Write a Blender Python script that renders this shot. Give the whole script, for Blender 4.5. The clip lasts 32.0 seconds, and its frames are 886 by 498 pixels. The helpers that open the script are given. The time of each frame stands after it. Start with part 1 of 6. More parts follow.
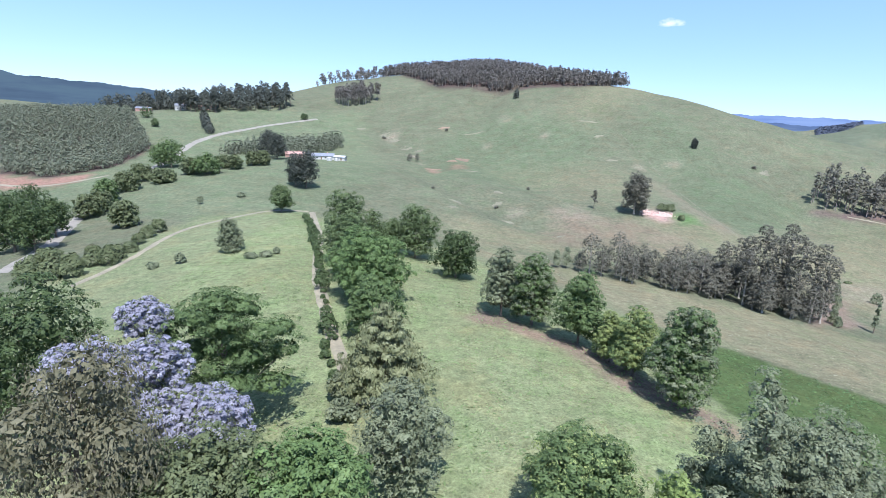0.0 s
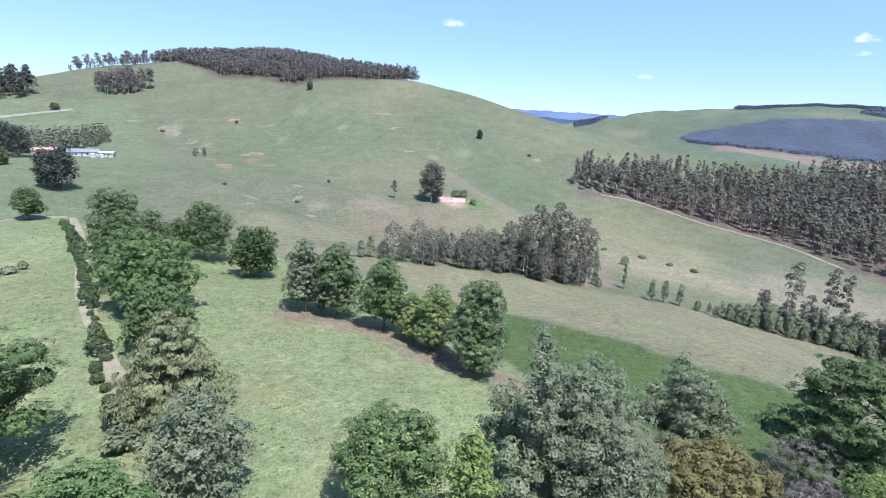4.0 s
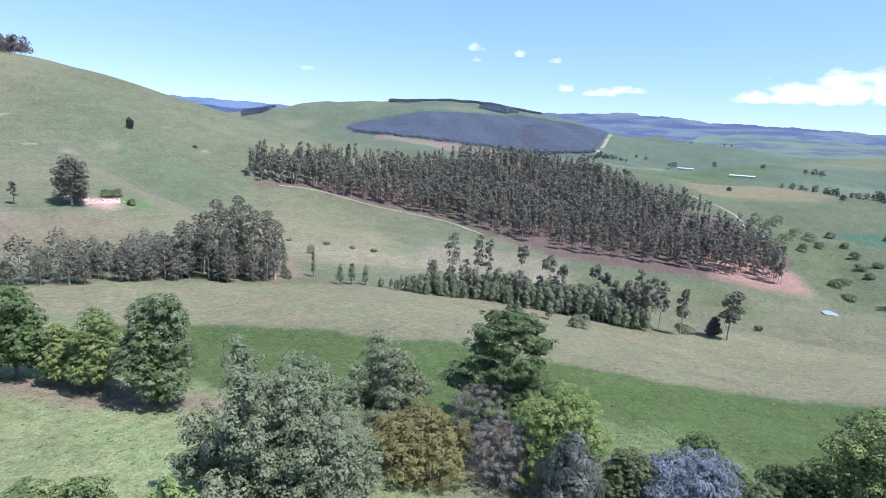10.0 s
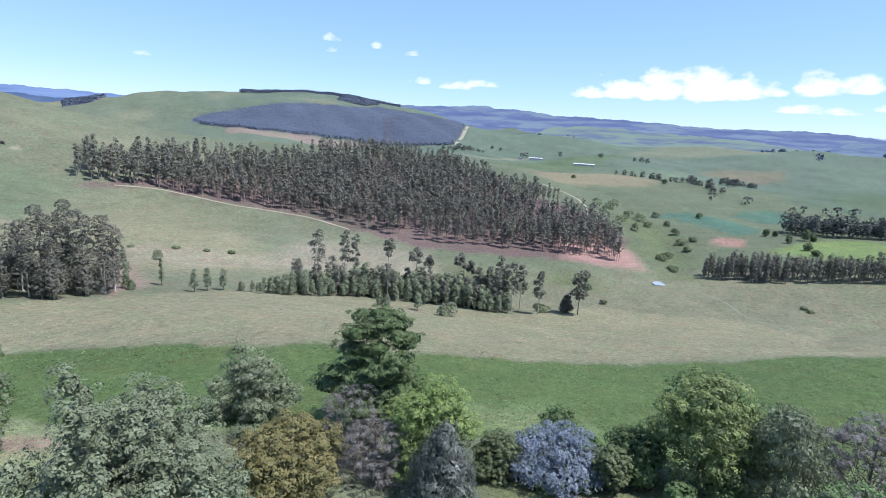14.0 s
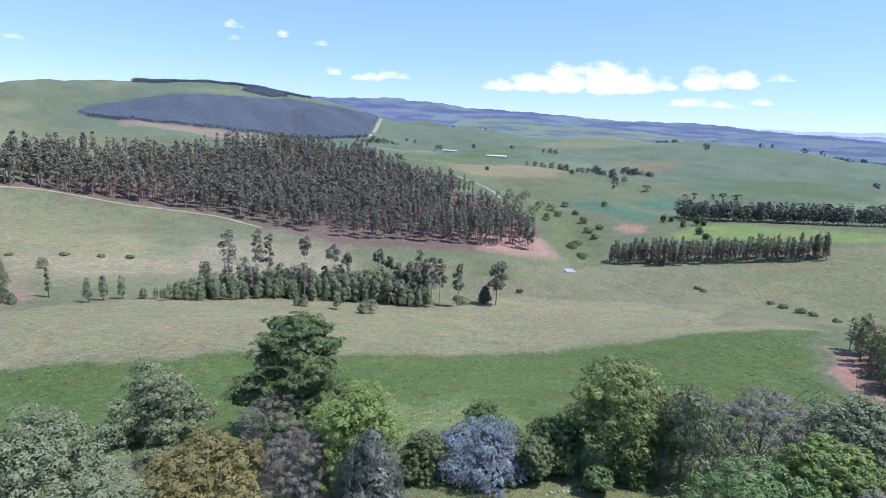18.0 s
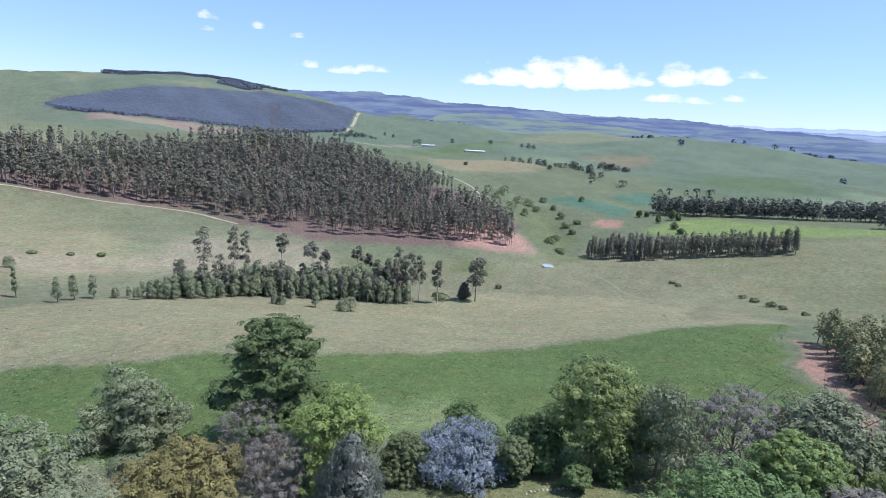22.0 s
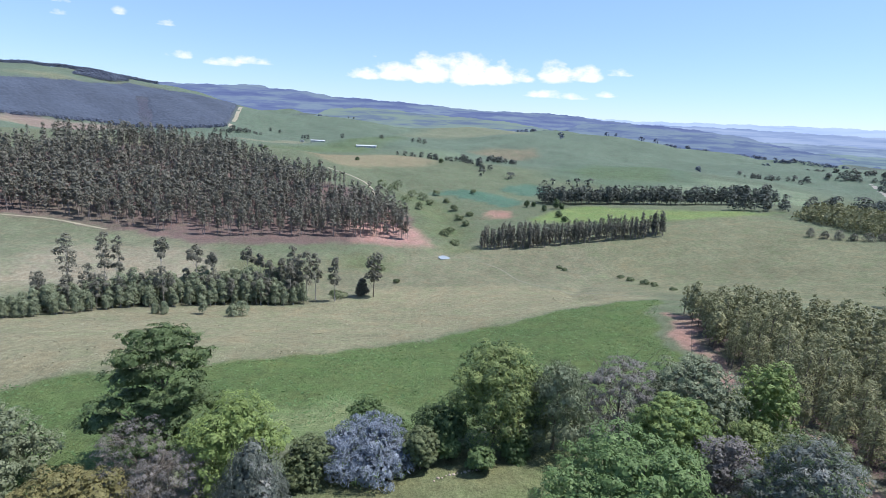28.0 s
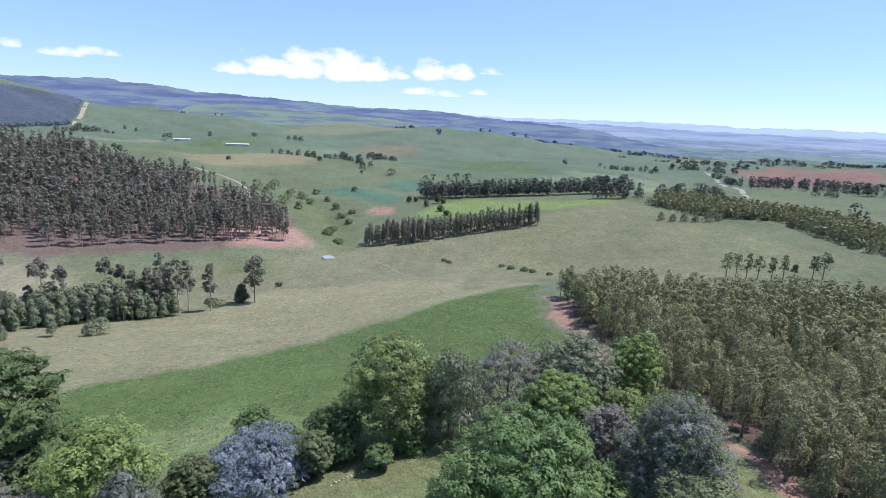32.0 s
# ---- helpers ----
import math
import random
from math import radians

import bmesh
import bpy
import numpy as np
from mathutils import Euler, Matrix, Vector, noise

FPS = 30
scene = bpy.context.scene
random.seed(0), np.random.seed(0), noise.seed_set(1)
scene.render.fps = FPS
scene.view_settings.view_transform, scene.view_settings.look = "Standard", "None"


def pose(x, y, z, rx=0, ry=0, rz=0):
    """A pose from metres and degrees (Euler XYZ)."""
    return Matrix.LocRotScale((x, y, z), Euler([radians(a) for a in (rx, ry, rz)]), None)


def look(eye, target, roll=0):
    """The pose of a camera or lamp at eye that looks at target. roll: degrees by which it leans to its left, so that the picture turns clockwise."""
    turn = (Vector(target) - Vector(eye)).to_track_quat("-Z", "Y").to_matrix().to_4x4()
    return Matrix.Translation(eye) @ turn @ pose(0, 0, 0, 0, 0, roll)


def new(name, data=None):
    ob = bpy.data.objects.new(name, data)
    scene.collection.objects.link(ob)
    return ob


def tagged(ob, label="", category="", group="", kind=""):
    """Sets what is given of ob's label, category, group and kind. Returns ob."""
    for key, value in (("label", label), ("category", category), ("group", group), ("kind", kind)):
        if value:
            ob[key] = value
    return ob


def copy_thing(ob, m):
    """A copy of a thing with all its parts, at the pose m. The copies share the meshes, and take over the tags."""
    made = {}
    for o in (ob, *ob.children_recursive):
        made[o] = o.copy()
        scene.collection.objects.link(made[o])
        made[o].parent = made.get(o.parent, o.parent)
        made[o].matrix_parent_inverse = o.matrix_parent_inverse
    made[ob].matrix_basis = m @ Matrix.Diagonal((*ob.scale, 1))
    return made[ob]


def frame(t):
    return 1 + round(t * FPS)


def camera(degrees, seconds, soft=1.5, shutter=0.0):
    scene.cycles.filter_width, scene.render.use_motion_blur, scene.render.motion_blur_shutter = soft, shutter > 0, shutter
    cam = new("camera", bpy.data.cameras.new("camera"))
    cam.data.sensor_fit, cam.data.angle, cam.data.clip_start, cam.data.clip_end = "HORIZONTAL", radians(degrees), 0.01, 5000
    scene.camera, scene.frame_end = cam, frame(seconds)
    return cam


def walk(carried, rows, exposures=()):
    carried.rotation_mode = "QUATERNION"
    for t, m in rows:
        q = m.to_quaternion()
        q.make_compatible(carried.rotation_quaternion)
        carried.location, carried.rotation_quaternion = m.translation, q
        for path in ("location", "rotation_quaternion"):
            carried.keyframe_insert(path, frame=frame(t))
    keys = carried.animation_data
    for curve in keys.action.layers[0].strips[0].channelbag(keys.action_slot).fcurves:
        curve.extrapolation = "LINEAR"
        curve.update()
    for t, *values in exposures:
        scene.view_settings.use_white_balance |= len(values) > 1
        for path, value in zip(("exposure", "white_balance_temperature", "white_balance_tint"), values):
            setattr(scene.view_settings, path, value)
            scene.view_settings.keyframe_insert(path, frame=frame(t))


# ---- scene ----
cam = camera(79.06, 32.0, soft=0.55)


def aimed(x, y, z, turn, tilt, lean):
    """A pose at x, y, z that looks turn degrees clockwise from +y, tilt degrees up, leaning by lean."""
    a, b = radians(turn), radians(tilt)
    way = Vector((math.sin(a) * math.cos(b), math.cos(a) * math.cos(b), math.sin(b)))
    return look((x, y, z), Vector((x, y, z)) + way * 100, lean)


PATH = [
    (0.0, 0.04, -0.03, 59.94, -0.00, -13.24, 2.66),
    (0.5, 0.10, -0.06, 59.89, 2.87, -13.20, 2.66),
    (1.0, 0.23, -0.13, 59.80, 5.66, -13.18, 2.64),
    (1.5, 0.46, -0.20, 59.68, 7.99, -13.19, 2.63),
    (2.0, 0.78, -0.26, 59.54, 10.48, -13.17, 2.66),
    (2.5, 1.15, -0.27, 59.39, 12.99, -13.15, 2.62),
    (3.0, 1.48, -0.24, 59.26, 15.65, -13.08, 2.66),
    (3.5, 1.72, -0.18, 59.15, 18.24, -13.02, 2.69),
    (5.5, 3.42, 2.42, 57.95, 29.00, -12.73, 2.89),
    (6.0, 3.48, 2.54, 57.94, 32.37, -12.63, 2.87),
    (6.5, 3.54, 2.68, 57.94, 35.75, -12.55, 2.84),
    (7.0, 3.62, 2.84, 57.96, 39.44, -12.43, 2.80),
    (7.5, 3.70, 3.01, 58.02, 42.73, -12.37, 2.88),
    (8.0, 3.81, 3.18, 58.12, 46.10, -12.33, 2.82),
    (8.5, 3.93, 3.33, 58.26, 48.70, -12.27, 2.93),
    (9.0, 4.05, 3.43, 58.40, 50.92, -12.27, 2.97),
    (9.5, 4.15, 3.49, 58.55, 52.56, -12.28, 3.05),
    (10.0, 4.24, 3.52, 58.69, 54.19, -12.32, 3.10),
    (10.5, 4.33, 3.53, 58.83, 55.88, -12.35, 3.15),
    (11.0, 4.40, 3.53, 58.97, 57.93, -12.37, 3.12),
    (11.5, 4.45, 3.50, 59.09, 59.89, -12.35, 3.13),
    (12.0, 4.52, 3.43, 59.20, 61.63, -12.36, 3.06),
    (12.5, 4.63, 3.34, 59.28, 63.13, -12.35, 3.02),
    (13.0, 4.78, 3.27, 59.34, 65.04, -12.34, 2.96),
    (13.5, 4.93, 3.22, 59.38, 66.74, -12.36, 2.92),
    (14.0, 5.07, 3.21, 59.40, 68.58, -12.38, 2.95),
    (14.5, 5.17, 3.22, 59.42, 70.23, -12.38, 2.89),
    (16.5, 5.81, 3.66, 60.05, 75.54, -12.56, 2.83),
    (17.0, 5.84, 3.69, 60.19, 76.32, -12.62, 2.80),
    (17.5, 5.90, 3.72, 60.36, 77.00, -12.69, 2.77),
    (18.0, 5.99, 3.74, 60.54, 77.55, -12.76, 2.84),
    (18.5, 6.10, 3.73, 60.69, 77.94, -12.80, 2.85),
    (19.0, 6.20, 3.71, 60.82, 78.32, -12.87, 2.91),
    (19.5, 6.29, 3.69, 60.95, 78.60, -12.94, 2.94),
    (20.0, 6.35, 3.70, 61.07, 78.89, -13.01, 2.99),
    (20.5, 6.38, 3.75, 61.19, 79.13, -13.06, 3.04),
    (21.0, 6.38, 3.85, 61.31, 79.34, -13.15, 3.08),
    (21.5, 6.36, 3.94, 61.41, 79.50, -13.18, 3.10),
    (22.0, 6.32, 3.97, 61.48, 79.89, -13.23, 3.15),
    (22.5, 6.30, 3.93, 61.52, 80.75, -13.24, 3.14),
    (23.0, 6.30, 3.85, 61.52, 82.30, -13.19, 3.05),
    (23.5, 6.34, 3.76, 61.51, 83.94, -13.12, 2.94),
    (24.0, 6.42, 3.69, 61.50, 85.31, -13.11, 2.89),
    (24.5, 6.51, 3.67, 61.51, 86.09, -13.14, 2.87),
    (25.0, 6.58, 3.67, 61.52, 86.74, -13.15, 2.84),
    (25.5, 6.62, 3.68, 61.52, 87.64, -13.18, 2.91),
    (27.5, 6.25, 4.06, 61.24, 90.16, -13.21, 3.01),
    (28.0, 6.30, 4.04, 61.17, 91.24, -13.17, 2.99),
    (28.5, 6.40, 4.01, 61.09, 92.86, -13.10, 2.96),
    (29.0, 6.56, 3.98, 60.99, 94.81, -13.04, 2.92),
    (29.5, 6.73, 3.96, 60.91, 96.93, -12.94, 2.84),
    (30.0, 6.87, 3.96, 60.82, 99.14, -12.87, 2.79),
    (30.5, 6.98, 3.99, 60.73, 101.10, -12.84, 2.70),
    (31.0, 7.04, 4.02, 60.63, 102.54, -12.82, 2.66),
    (31.5, 7.08, 4.06, 60.54, 103.51, -12.82, 2.71),
    (32.0, 7.09, 4.09, 60.48, 103.79, -12.88, 2.73),
]
walk(cam, [(r[0], aimed(*r[1:])) for r in PATH], exposures=[(0.0, 0.70, 5640, 14.5), (13.0, 0.58, 5660, 14.5), (32.0, 0.48, 5860, 13.5)])

# ---- world and sun ----
SUN_TURN, SUN_HIGH = 171.0, 62.0
world = bpy.data.worlds.new("sky")
scene.world = world
world.use_nodes = True


def sky_nodes():
    nt = world.node_tree
    nt.nodes.clear()
    N, L = nt.nodes.new, nt.links.new
    out, bg, sky = N("ShaderNodeOutputWorld"), N("ShaderNodeBackground"), N("ShaderNodeTexSky")
    sky.sky_type, sky.sun_disc = "NISHITA", False
    sky.sun_elevation, sky.sun_rotation = radians(SUN_HIGH), radians(SUN_TURN)
    sky.altitude, sky.air_density, sky.dust_density, sky.ozone_density = 1200, 1.0, 0.3, 1.6
    bg.inputs["Strength"].default_value = 0.108
    co = N("ShaderNodeTexCoord")
    # clouds: soft banks of vapour round given bearings, broken up by noise
    noise_a = N("ShaderNodeTexNoise")
    noise_a.inputs["Scale"].default_value, noise_a.inputs["Detail"].default_value = 34.0, 10.0
    noise_a.inputs["Roughness"].default_value = 0.55
    stretch = N("ShaderNodeMapping")
    stretch.inputs["Scale"].default_value = (1.0, 1.0, 1.9)
    L(co.outputs["Generated"], stretch.inputs["Vector"])
    L(stretch.outputs["Vector"], noise_a.inputs["Vector"])
    total = None

    def math_node(op, a, b=None, clamp=False):
        m = N("ShaderNodeMath")
        m.operation, m.use_clamp = op, clamp
        for i, v in enumerate((a, b)):
            if v is None:
                continue
            if isinstance(v, (int, float)):
                m.inputs[i].default_value = v
            else:
                L(v, m.inputs[i])
        return m.outputs[0]

    sep = N("ShaderNodeSeparateXYZ")
    L(co.outputs["Generated"], sep.inputs[0])
    turn = math_node("ARCTAN2", sep.outputs["X"], sep.outputs["Y"])
    rise = math_node("ARCSINE", sep.outputs["Z"])
    for az, el, wide, tall, dense in CLOUDS:
        dx = math_node("DIVIDE", math_node("SUBTRACT", turn, radians(az)), radians(wide))
        dy = math_node("DIVIDE", math_node("SUBTRACT", rise, radians(el)), radians(tall))
        dy = math_node("MAXIMUM", dy, math_node("MULTIPLY", dy, -3.2))
        rr = math_node("ADD", math_node("MULTIPLY", dx, dx), math_node("MULTIPLY", dy, dy))
        bank = math_node("MULTIPLY", math_node("SUBTRACT", 1.0, rr, True), dense)
        total = bank if total is None else math_node("MAXIMUM", total, bank)
    puff = math_node("MULTIPLY", math_node("SUBTRACT", noise_a.outputs["Fac"], 0.5), 2.6)
    edge = math_node("ADD", math_node("SUBTRACT", total, 0.38), math_node("MULTIPLY", puff, 0.70))
    cover = math_node("MULTIPLY", math_node("MULTIPLY", edge, 1.9, True), math_node("MULTIPLY", total, 2.2, True), True)
    mix = N("ShaderNodeMix")
    mix.data_type = "RGBA"
    L(cover, mix.inputs["Factor"])
    clear = N("ShaderNodeMix")
    clear.data_type = "RGBA"
    clear.inputs["Factor"].default_value = 0.4
    clear.inputs["B"].default_value = (2.95, 4.7, 7.6, 1)  # thin even haze
    L(sky.outputs["Color"], clear.inputs["A"])
    L(clear.outputs["Result"], mix.inputs["A"])
    mix.inputs["B"].default_value = (7.4, 7.3, 7.4, 1)
    L(mix.outputs["Result"], bg.inputs["Color"])
    L(bg.outputs[0], out.inputs[0])


CLOUDS = [
    (20.6, 9.7, 1.6, 1.3, 0.62), (39.8, 5.3, 1.3, 0.6, 0.5), (56.6, 8.2, 1.3, 0.9, 0.7), (56.7, 7.2, 1.2, 0.8, 0.62),
    (60.8, 7.8, 0.9, 0.7, 0.52), (64.3, 7.35, 1.5, 0.7, 0.62), (65.3, 4.7, 1.8, 0.9, 0.68), (68.9, 4.4, 2.4, 0.9, 0.72),
    (71.6, 4.7, 2.4, 0.9, 0.7), (82.4, 4.2, 3.08, 1.23, 0.9), (85.6, 4.4, 3.52, 1.9, 1.01), (89.0, 4.5, 3.96, 2.91, 1.06),
    (92.8, 4.6, 3.74, 3.25, 1.06), (95.6, 4.6, 3.08, 2.58, 1.01), (98.6, 4.7, 2.6, 1.3, 0.8), (101.6, 4.9, 3.0, 2.1, 0.95),
    (104.4, 5.0, 2.6, 1.7, 0.9), (107.6, 5.4, 2.4, 0.8, 0.72), (100.6, 3.2, 3.2, 0.9, 0.8), (103.4, 3.1, 2.2, 0.8, 0.75),
    (106.5, 3.4, 1.8, 0.7, 0.6), (83.5, 6.2, 1.6, 0.8, 0.5),
]
sky_nodes()
sun = new("sun", bpy.data.lights.new("sun", "SUN"))
sun.data.energy, sun.data.angle, sun.data.color = 4.8, radians(0.5), (1.0, 0.95, 0.87)
_a, _e = radians(SUN_TURN), radians(SUN_HIGH)
sun.matrix_world = look((math.sin(_a) * math.cos(_e) * 400, math.cos(_a) * math.cos(_e) * 400, math.sin(_e) * 400), (0, 0, 0))

# ---- materials ----


def material(name):
    m = bpy.data.materials.new(name)
    m.use_nodes = True
    nt = m.node_tree
    return m, nt, nt.nodes["Principled BSDF"], nt.nodes.new, nt.links.new


def ramp(nt, fac, stops):
    r = nt.nodes.new("ShaderNodeValToRGB")
    while len(r.color_ramp.elements) < len(stops):
        r.color_ramp.elements.new(0.5)
    for e, (p, c) in zip(r.color_ramp.elements, stops):
        e.position, e.color = p, (*c, 1)
    nt.links.new(fac, r.inputs[0])
    return r.outputs["Color"]


def plain(name, rgb, rough=0.8, vary=0.25, scale=3.0, metal=0.0, bump=0.2):
    """A surface with grain and blotches at two scales."""
    m, nt, p, N, L = material(name)
    co = N("ShaderNodeTexCoord")
    n1, n2 = N("ShaderNodeTexNoise"), N("ShaderNodeTexNoise")
    for n, s in ((n1, scale), (n2, scale * 0.13)):
        n.inputs["Scale"].default_value, n.inputs["Detail"].default_value = s, 6
        L(co.outputs["Object"], n.inputs["Vector"])
    add = N("ShaderNodeMath")
    add.operation = "ADD"
    L(n1.outputs["Fac"], add.inputs[0])
    L(n2.outputs["Fac"], add.inputs[1])
    half = N("ShaderNodeMath")
    half.operation, half.inputs[1].default_value = "MULTIPLY", 0.5
    L(add.outputs[0], half.inputs[0])
    lo, hi = [c * (1 - vary) for c in rgb], [min(1, c * (1 + vary)) for c in rgb]
    L(ramp(nt, half.outputs[0], [(0.35, lo), (0.65, hi)]), p.inputs["Base Color"])
    p.inputs["Roughness"].default_value, p.inputs["Metallic"].default_value = rough, metal
    b = N("ShaderNodeBump")
    b.inputs["Strength"].default_value, b.inputs["Distance"].default_value = bump, 0.05
    L(n1.outputs["Fac"], b.inputs["Height"])
    L(b.outputs[0], p.inputs["Normal"])
    return m


def foliage(name, rgb, rgb2, through_=0.18, rough=0.55):
    """Leaves: each leaf its own shade between two greens, light passing through."""
    rgb, rgb2 = [c * 0.92 for c in rgb], [c * 0.92 for c in rgb2]
    m, nt, p, N, L = material(name)
    g, o = N("ShaderNodeNewGeometry"), N("ShaderNodeObjectInfo")
    mixv = N("ShaderNodeMath")
    mixv.operation, mixv.inputs[1].default_value = "MULTIPLY_ADD", 0.75
    L(g.outputs["Random Per Island"], mixv.inputs[0])
    half = N("ShaderNodeMath")
    half.operation, half.inputs[1].default_value = "MULTIPLY", 0.25
    L(o.outputs["Random"], half.inputs[0])
    L(half.outputs[0], mixv.inputs[2])
    co, nz, both = N("ShaderNodeTexCoord"), N("ShaderNodeTexNoise"), N("ShaderNodeMath")
    nz.inputs["Scale"].default_value, nz.inputs["Detail"].default_value = 0.45, 3
    L(co.outputs["Object"], nz.inputs["Vector"])
    both.operation, both.inputs[1].default_value = "MULTIPLY_ADD", 0.9
    L(nz.outputs["Fac"], both.inputs[0])
    low = N("ShaderNodeMath")
    low.operation, low.inputs[1].default_value = "MULTIPLY_ADD", 0.15
    low.inputs[2].default_value = -0.05
    L(mixv.outputs[0], low.inputs[0])
    L(low.outputs[0], both.inputs[2])
    dark = [c * 0.72 for c in rgb]
    col = ramp(nt, both.outputs[0], [(0.22, dark), (0.5, rgb), (0.82, rgb2)])
    L(col, p.inputs["Base Color"])
    p.inputs["Roughness"].default_value = rough
    p.inputs["Specular IOR Level"].default_value = 0.2
    tr, mx = N("ShaderNodeBsdfTranslucent"), N("ShaderNodeMixShader")
    L(col, tr.inputs["Color"])
    mx.inputs[0].default_value = through_
    L(p.outputs[0], mx.inputs[1])
    L(tr.outputs[0], mx.inputs[2])
    L(mx.outputs[0], nt.nodes["Material Output"].inputs["Surface"])
    return m


def ground_material():
    """Grass and soil: land cover from the mesh, with tufts, mottling and broad drifts."""
    m, nt, p, N, L = material("grassland")
    at = N("ShaderNodeAttribute")
    at.attribute_name = "cover"
    co = N("ShaderNodeTexCoord")
    def grain(scale, detail, lo, hi, low, high, coords=None):
        """A noise of that size, spread between two values."""
        n, k = N("ShaderNodeTexNoise"), N("ShaderNodeMapRange")
        n.inputs["Scale"].default_value, n.inputs["Detail"].default_value, n.inputs["Roughness"].default_value = scale, detail, 0.62
        L(coords or co.outputs["Object"], n.inputs["Vector"])
        for name, v in (("From Min", lo), ("From Max", hi), ("To Min", low), ("To Max", high)):
            k.inputs[name].default_value = v
        L(n.outputs["Fac"], k.inputs["Value"])
        return k.outputs["Result"]

    def times(a, b):
        k = N("ShaderNodeMath")
        k.operation = "MULTIPLY"
        L(a, k.inputs[0])
        L(b, k.inputs[1])
        return k.outputs[0]

    # blades, tussocks, drifts, and terraces trodden along the slopes
    mp, rows = N("ShaderNodeMapping"), N("ShaderNodeMapping")
    mp.inputs["Scale"].default_value = (0.012, 0.012, 0.55)
    rows.inputs["Scale"].default_value, rows.inputs["Rotation"].default_value = (0.06, 0.5, 0.3), (0, 0, radians(-25))
    L(co.outputs["Object"], mp.inputs["Vector"])
    L(co.outputs["Object"], rows.inputs["Vector"])
    fac = times(grain(2.4, 4, 0.3, 0.7, 0.72, 1.28), grain(0.5, 5, 0.3, 0.7, 0.74, 1.26))
    fac = times(fac, times(grain(0.09, 4, 0.3, 0.7, 0.89, 1.11), grain(0.014, 3, 0.3, 0.7, 0.9, 1.1)))
    fac = times(fac, times(grain(1.0, 6, 0.3, 0.7, 0.94, 1.06, mp.outputs["Vector"]), grain(1.0, 4, 0.3, 0.7, 0.95, 1.05, rows.outputs["Vector"])))
    fac = times(fac, grain(0.95, 2, 0.28, 0.40, 0.70, 1.0))
    hue = ramp(nt, grain(0.11, 6, 0.35, 0.68, 0.0, 1.0), [(0.0, (0.93, 1.02, 0.92)), (0.45, (1.0, 1.0, 1.0)), (1.0, (1.09, 1.0, 0.96))])
    mul = N("ShaderNodeMix")
    mul.data_type, mul.blend_type = "RGBA", "MULTIPLY"
    mul.inputs["Factor"].default_value = 1.0
    L(at.outputs["Color"], mul.inputs["A"])
    L(hue, mul.inputs["B"])
    tone = N("ShaderNodeVectorMath")
    tone.operation = "SCALE"
    L(mul.outputs["Result"], tone.inputs[0])
    L(fac, tone.inputs["Scale"])
    L(tone.outputs["Vector"], p.inputs["Base Color"])
    p.inputs["Roughness"].default_value = 0.95
    p.inputs["Specular IOR Level"].default_value = 0.1
    b = N("ShaderNodeBump")
    b.inputs["Strength"].default_value, b.inputs["Distance"].default_value = 0.6, 0.6
    L(fac, b.inputs["Height"])
    L(b.outputs[0], p.inputs["Normal"])
    return m


M_GROUND = ground_material()
M_BARK = plain("grey_bark", (0.16, 0.13, 0.10), 0.9, 0.35, 4.0)
M_PALE_BARK = plain("pale_bark", (0.42, 0.38, 0.32), 0.85, 0.3, 3.0)
M_OLIVE = foliage("olive_leaves", (0.135, 0.160, 0.072), (0.235, 0.255, 0.125))
M_WEEP = foliage("brown_olive_leaves", (0.165, 0.155, 0.090), (0.285, 0.260, 0.155))
M_DARK = foliage("dark_leaves", (0.075, 0.108, 0.040), (0.150, 0.200, 0.072))
M_GREEN = foliage("green_leaves", (0.115, 0.165, 0.060), (0.215, 0.285, 0.105))
M_BRIGHT = foliage("bright_green_leaves", (0.130, 0.195, 0.066), (0.26, 0.35, 0.13))
M_LIME = foliage("lime_leaves", (0.200, 0.260, 0.075), (0.34, 0.41, 0.14))
M_YELLOW = foliage("yellow_green_leaves", (0.21, 0.255, 0.085), (0.40, 0.44, 0.16))
M_GREY = foliage("grey_green_leaves", (0.185, 0.210, 0.120), (0.36, 0.385, 0.235))
M_SILVER = foliage("silver_leaves", (0.137, 0.150, 0.120), (0.388, 0.380, 0.340), 0.15, 0.4)
M_BLUE = foliage("blue_grey_blossom", (0.24, 0.27, 0.31), (0.44, 0.48, 0.56))
M_PURPLE = foliage("lilac_blossom", (0.36, 0.35, 0.42), (0.60, 0.585, 0.665))
M_BROWN = foliage("bronze_leaves", (0.21, 0.19, 0.075), (0.37, 0.32, 0.13))
M_CEDAR = foliage("pale_needles", (0.250, 0.268, 0.135), (0.44, 0.45, 0.255))
M_NEEDLE = foliage("pine_needles", (0.112, 0.152, 0.060), (0.205, 0.258, 0.102))
M_GUM = foliage("gum_leaves", (0.146, 0.140, 0.104), (0.252, 0.240, 0.178), 0.25)
M_FOREST = foliage("forest_gum_leaves", (0.172, 0.166, 0.126), (0.318, 0.302, 0.230), 0.3)
M_GUMBARK = plain("brown_gum_bark", (0.26, 0.21, 0.185), 0.85, 0.3, 3.0)
M_TOPWOOD = foliage("hilltop_gum_leaves", (0.165, 0.152, 0.132), (0.28, 0.255, 0.22), 0.2)
M_YOUNG = foliage("young_gum_leaves", (0.205, 0.208, 0.098), (0.48, 0.430, 0.222), 0.22)
M_HILLGUM = foliage("slope_gum_leaves", (0.190, 0.210, 0.140), (0.33, 0.345, 0.225), 0.3)
M_BARE = foliage("thin_grey_leaves", (0.215, 0.195, 0.175), (0.35, 0.315, 0.275))
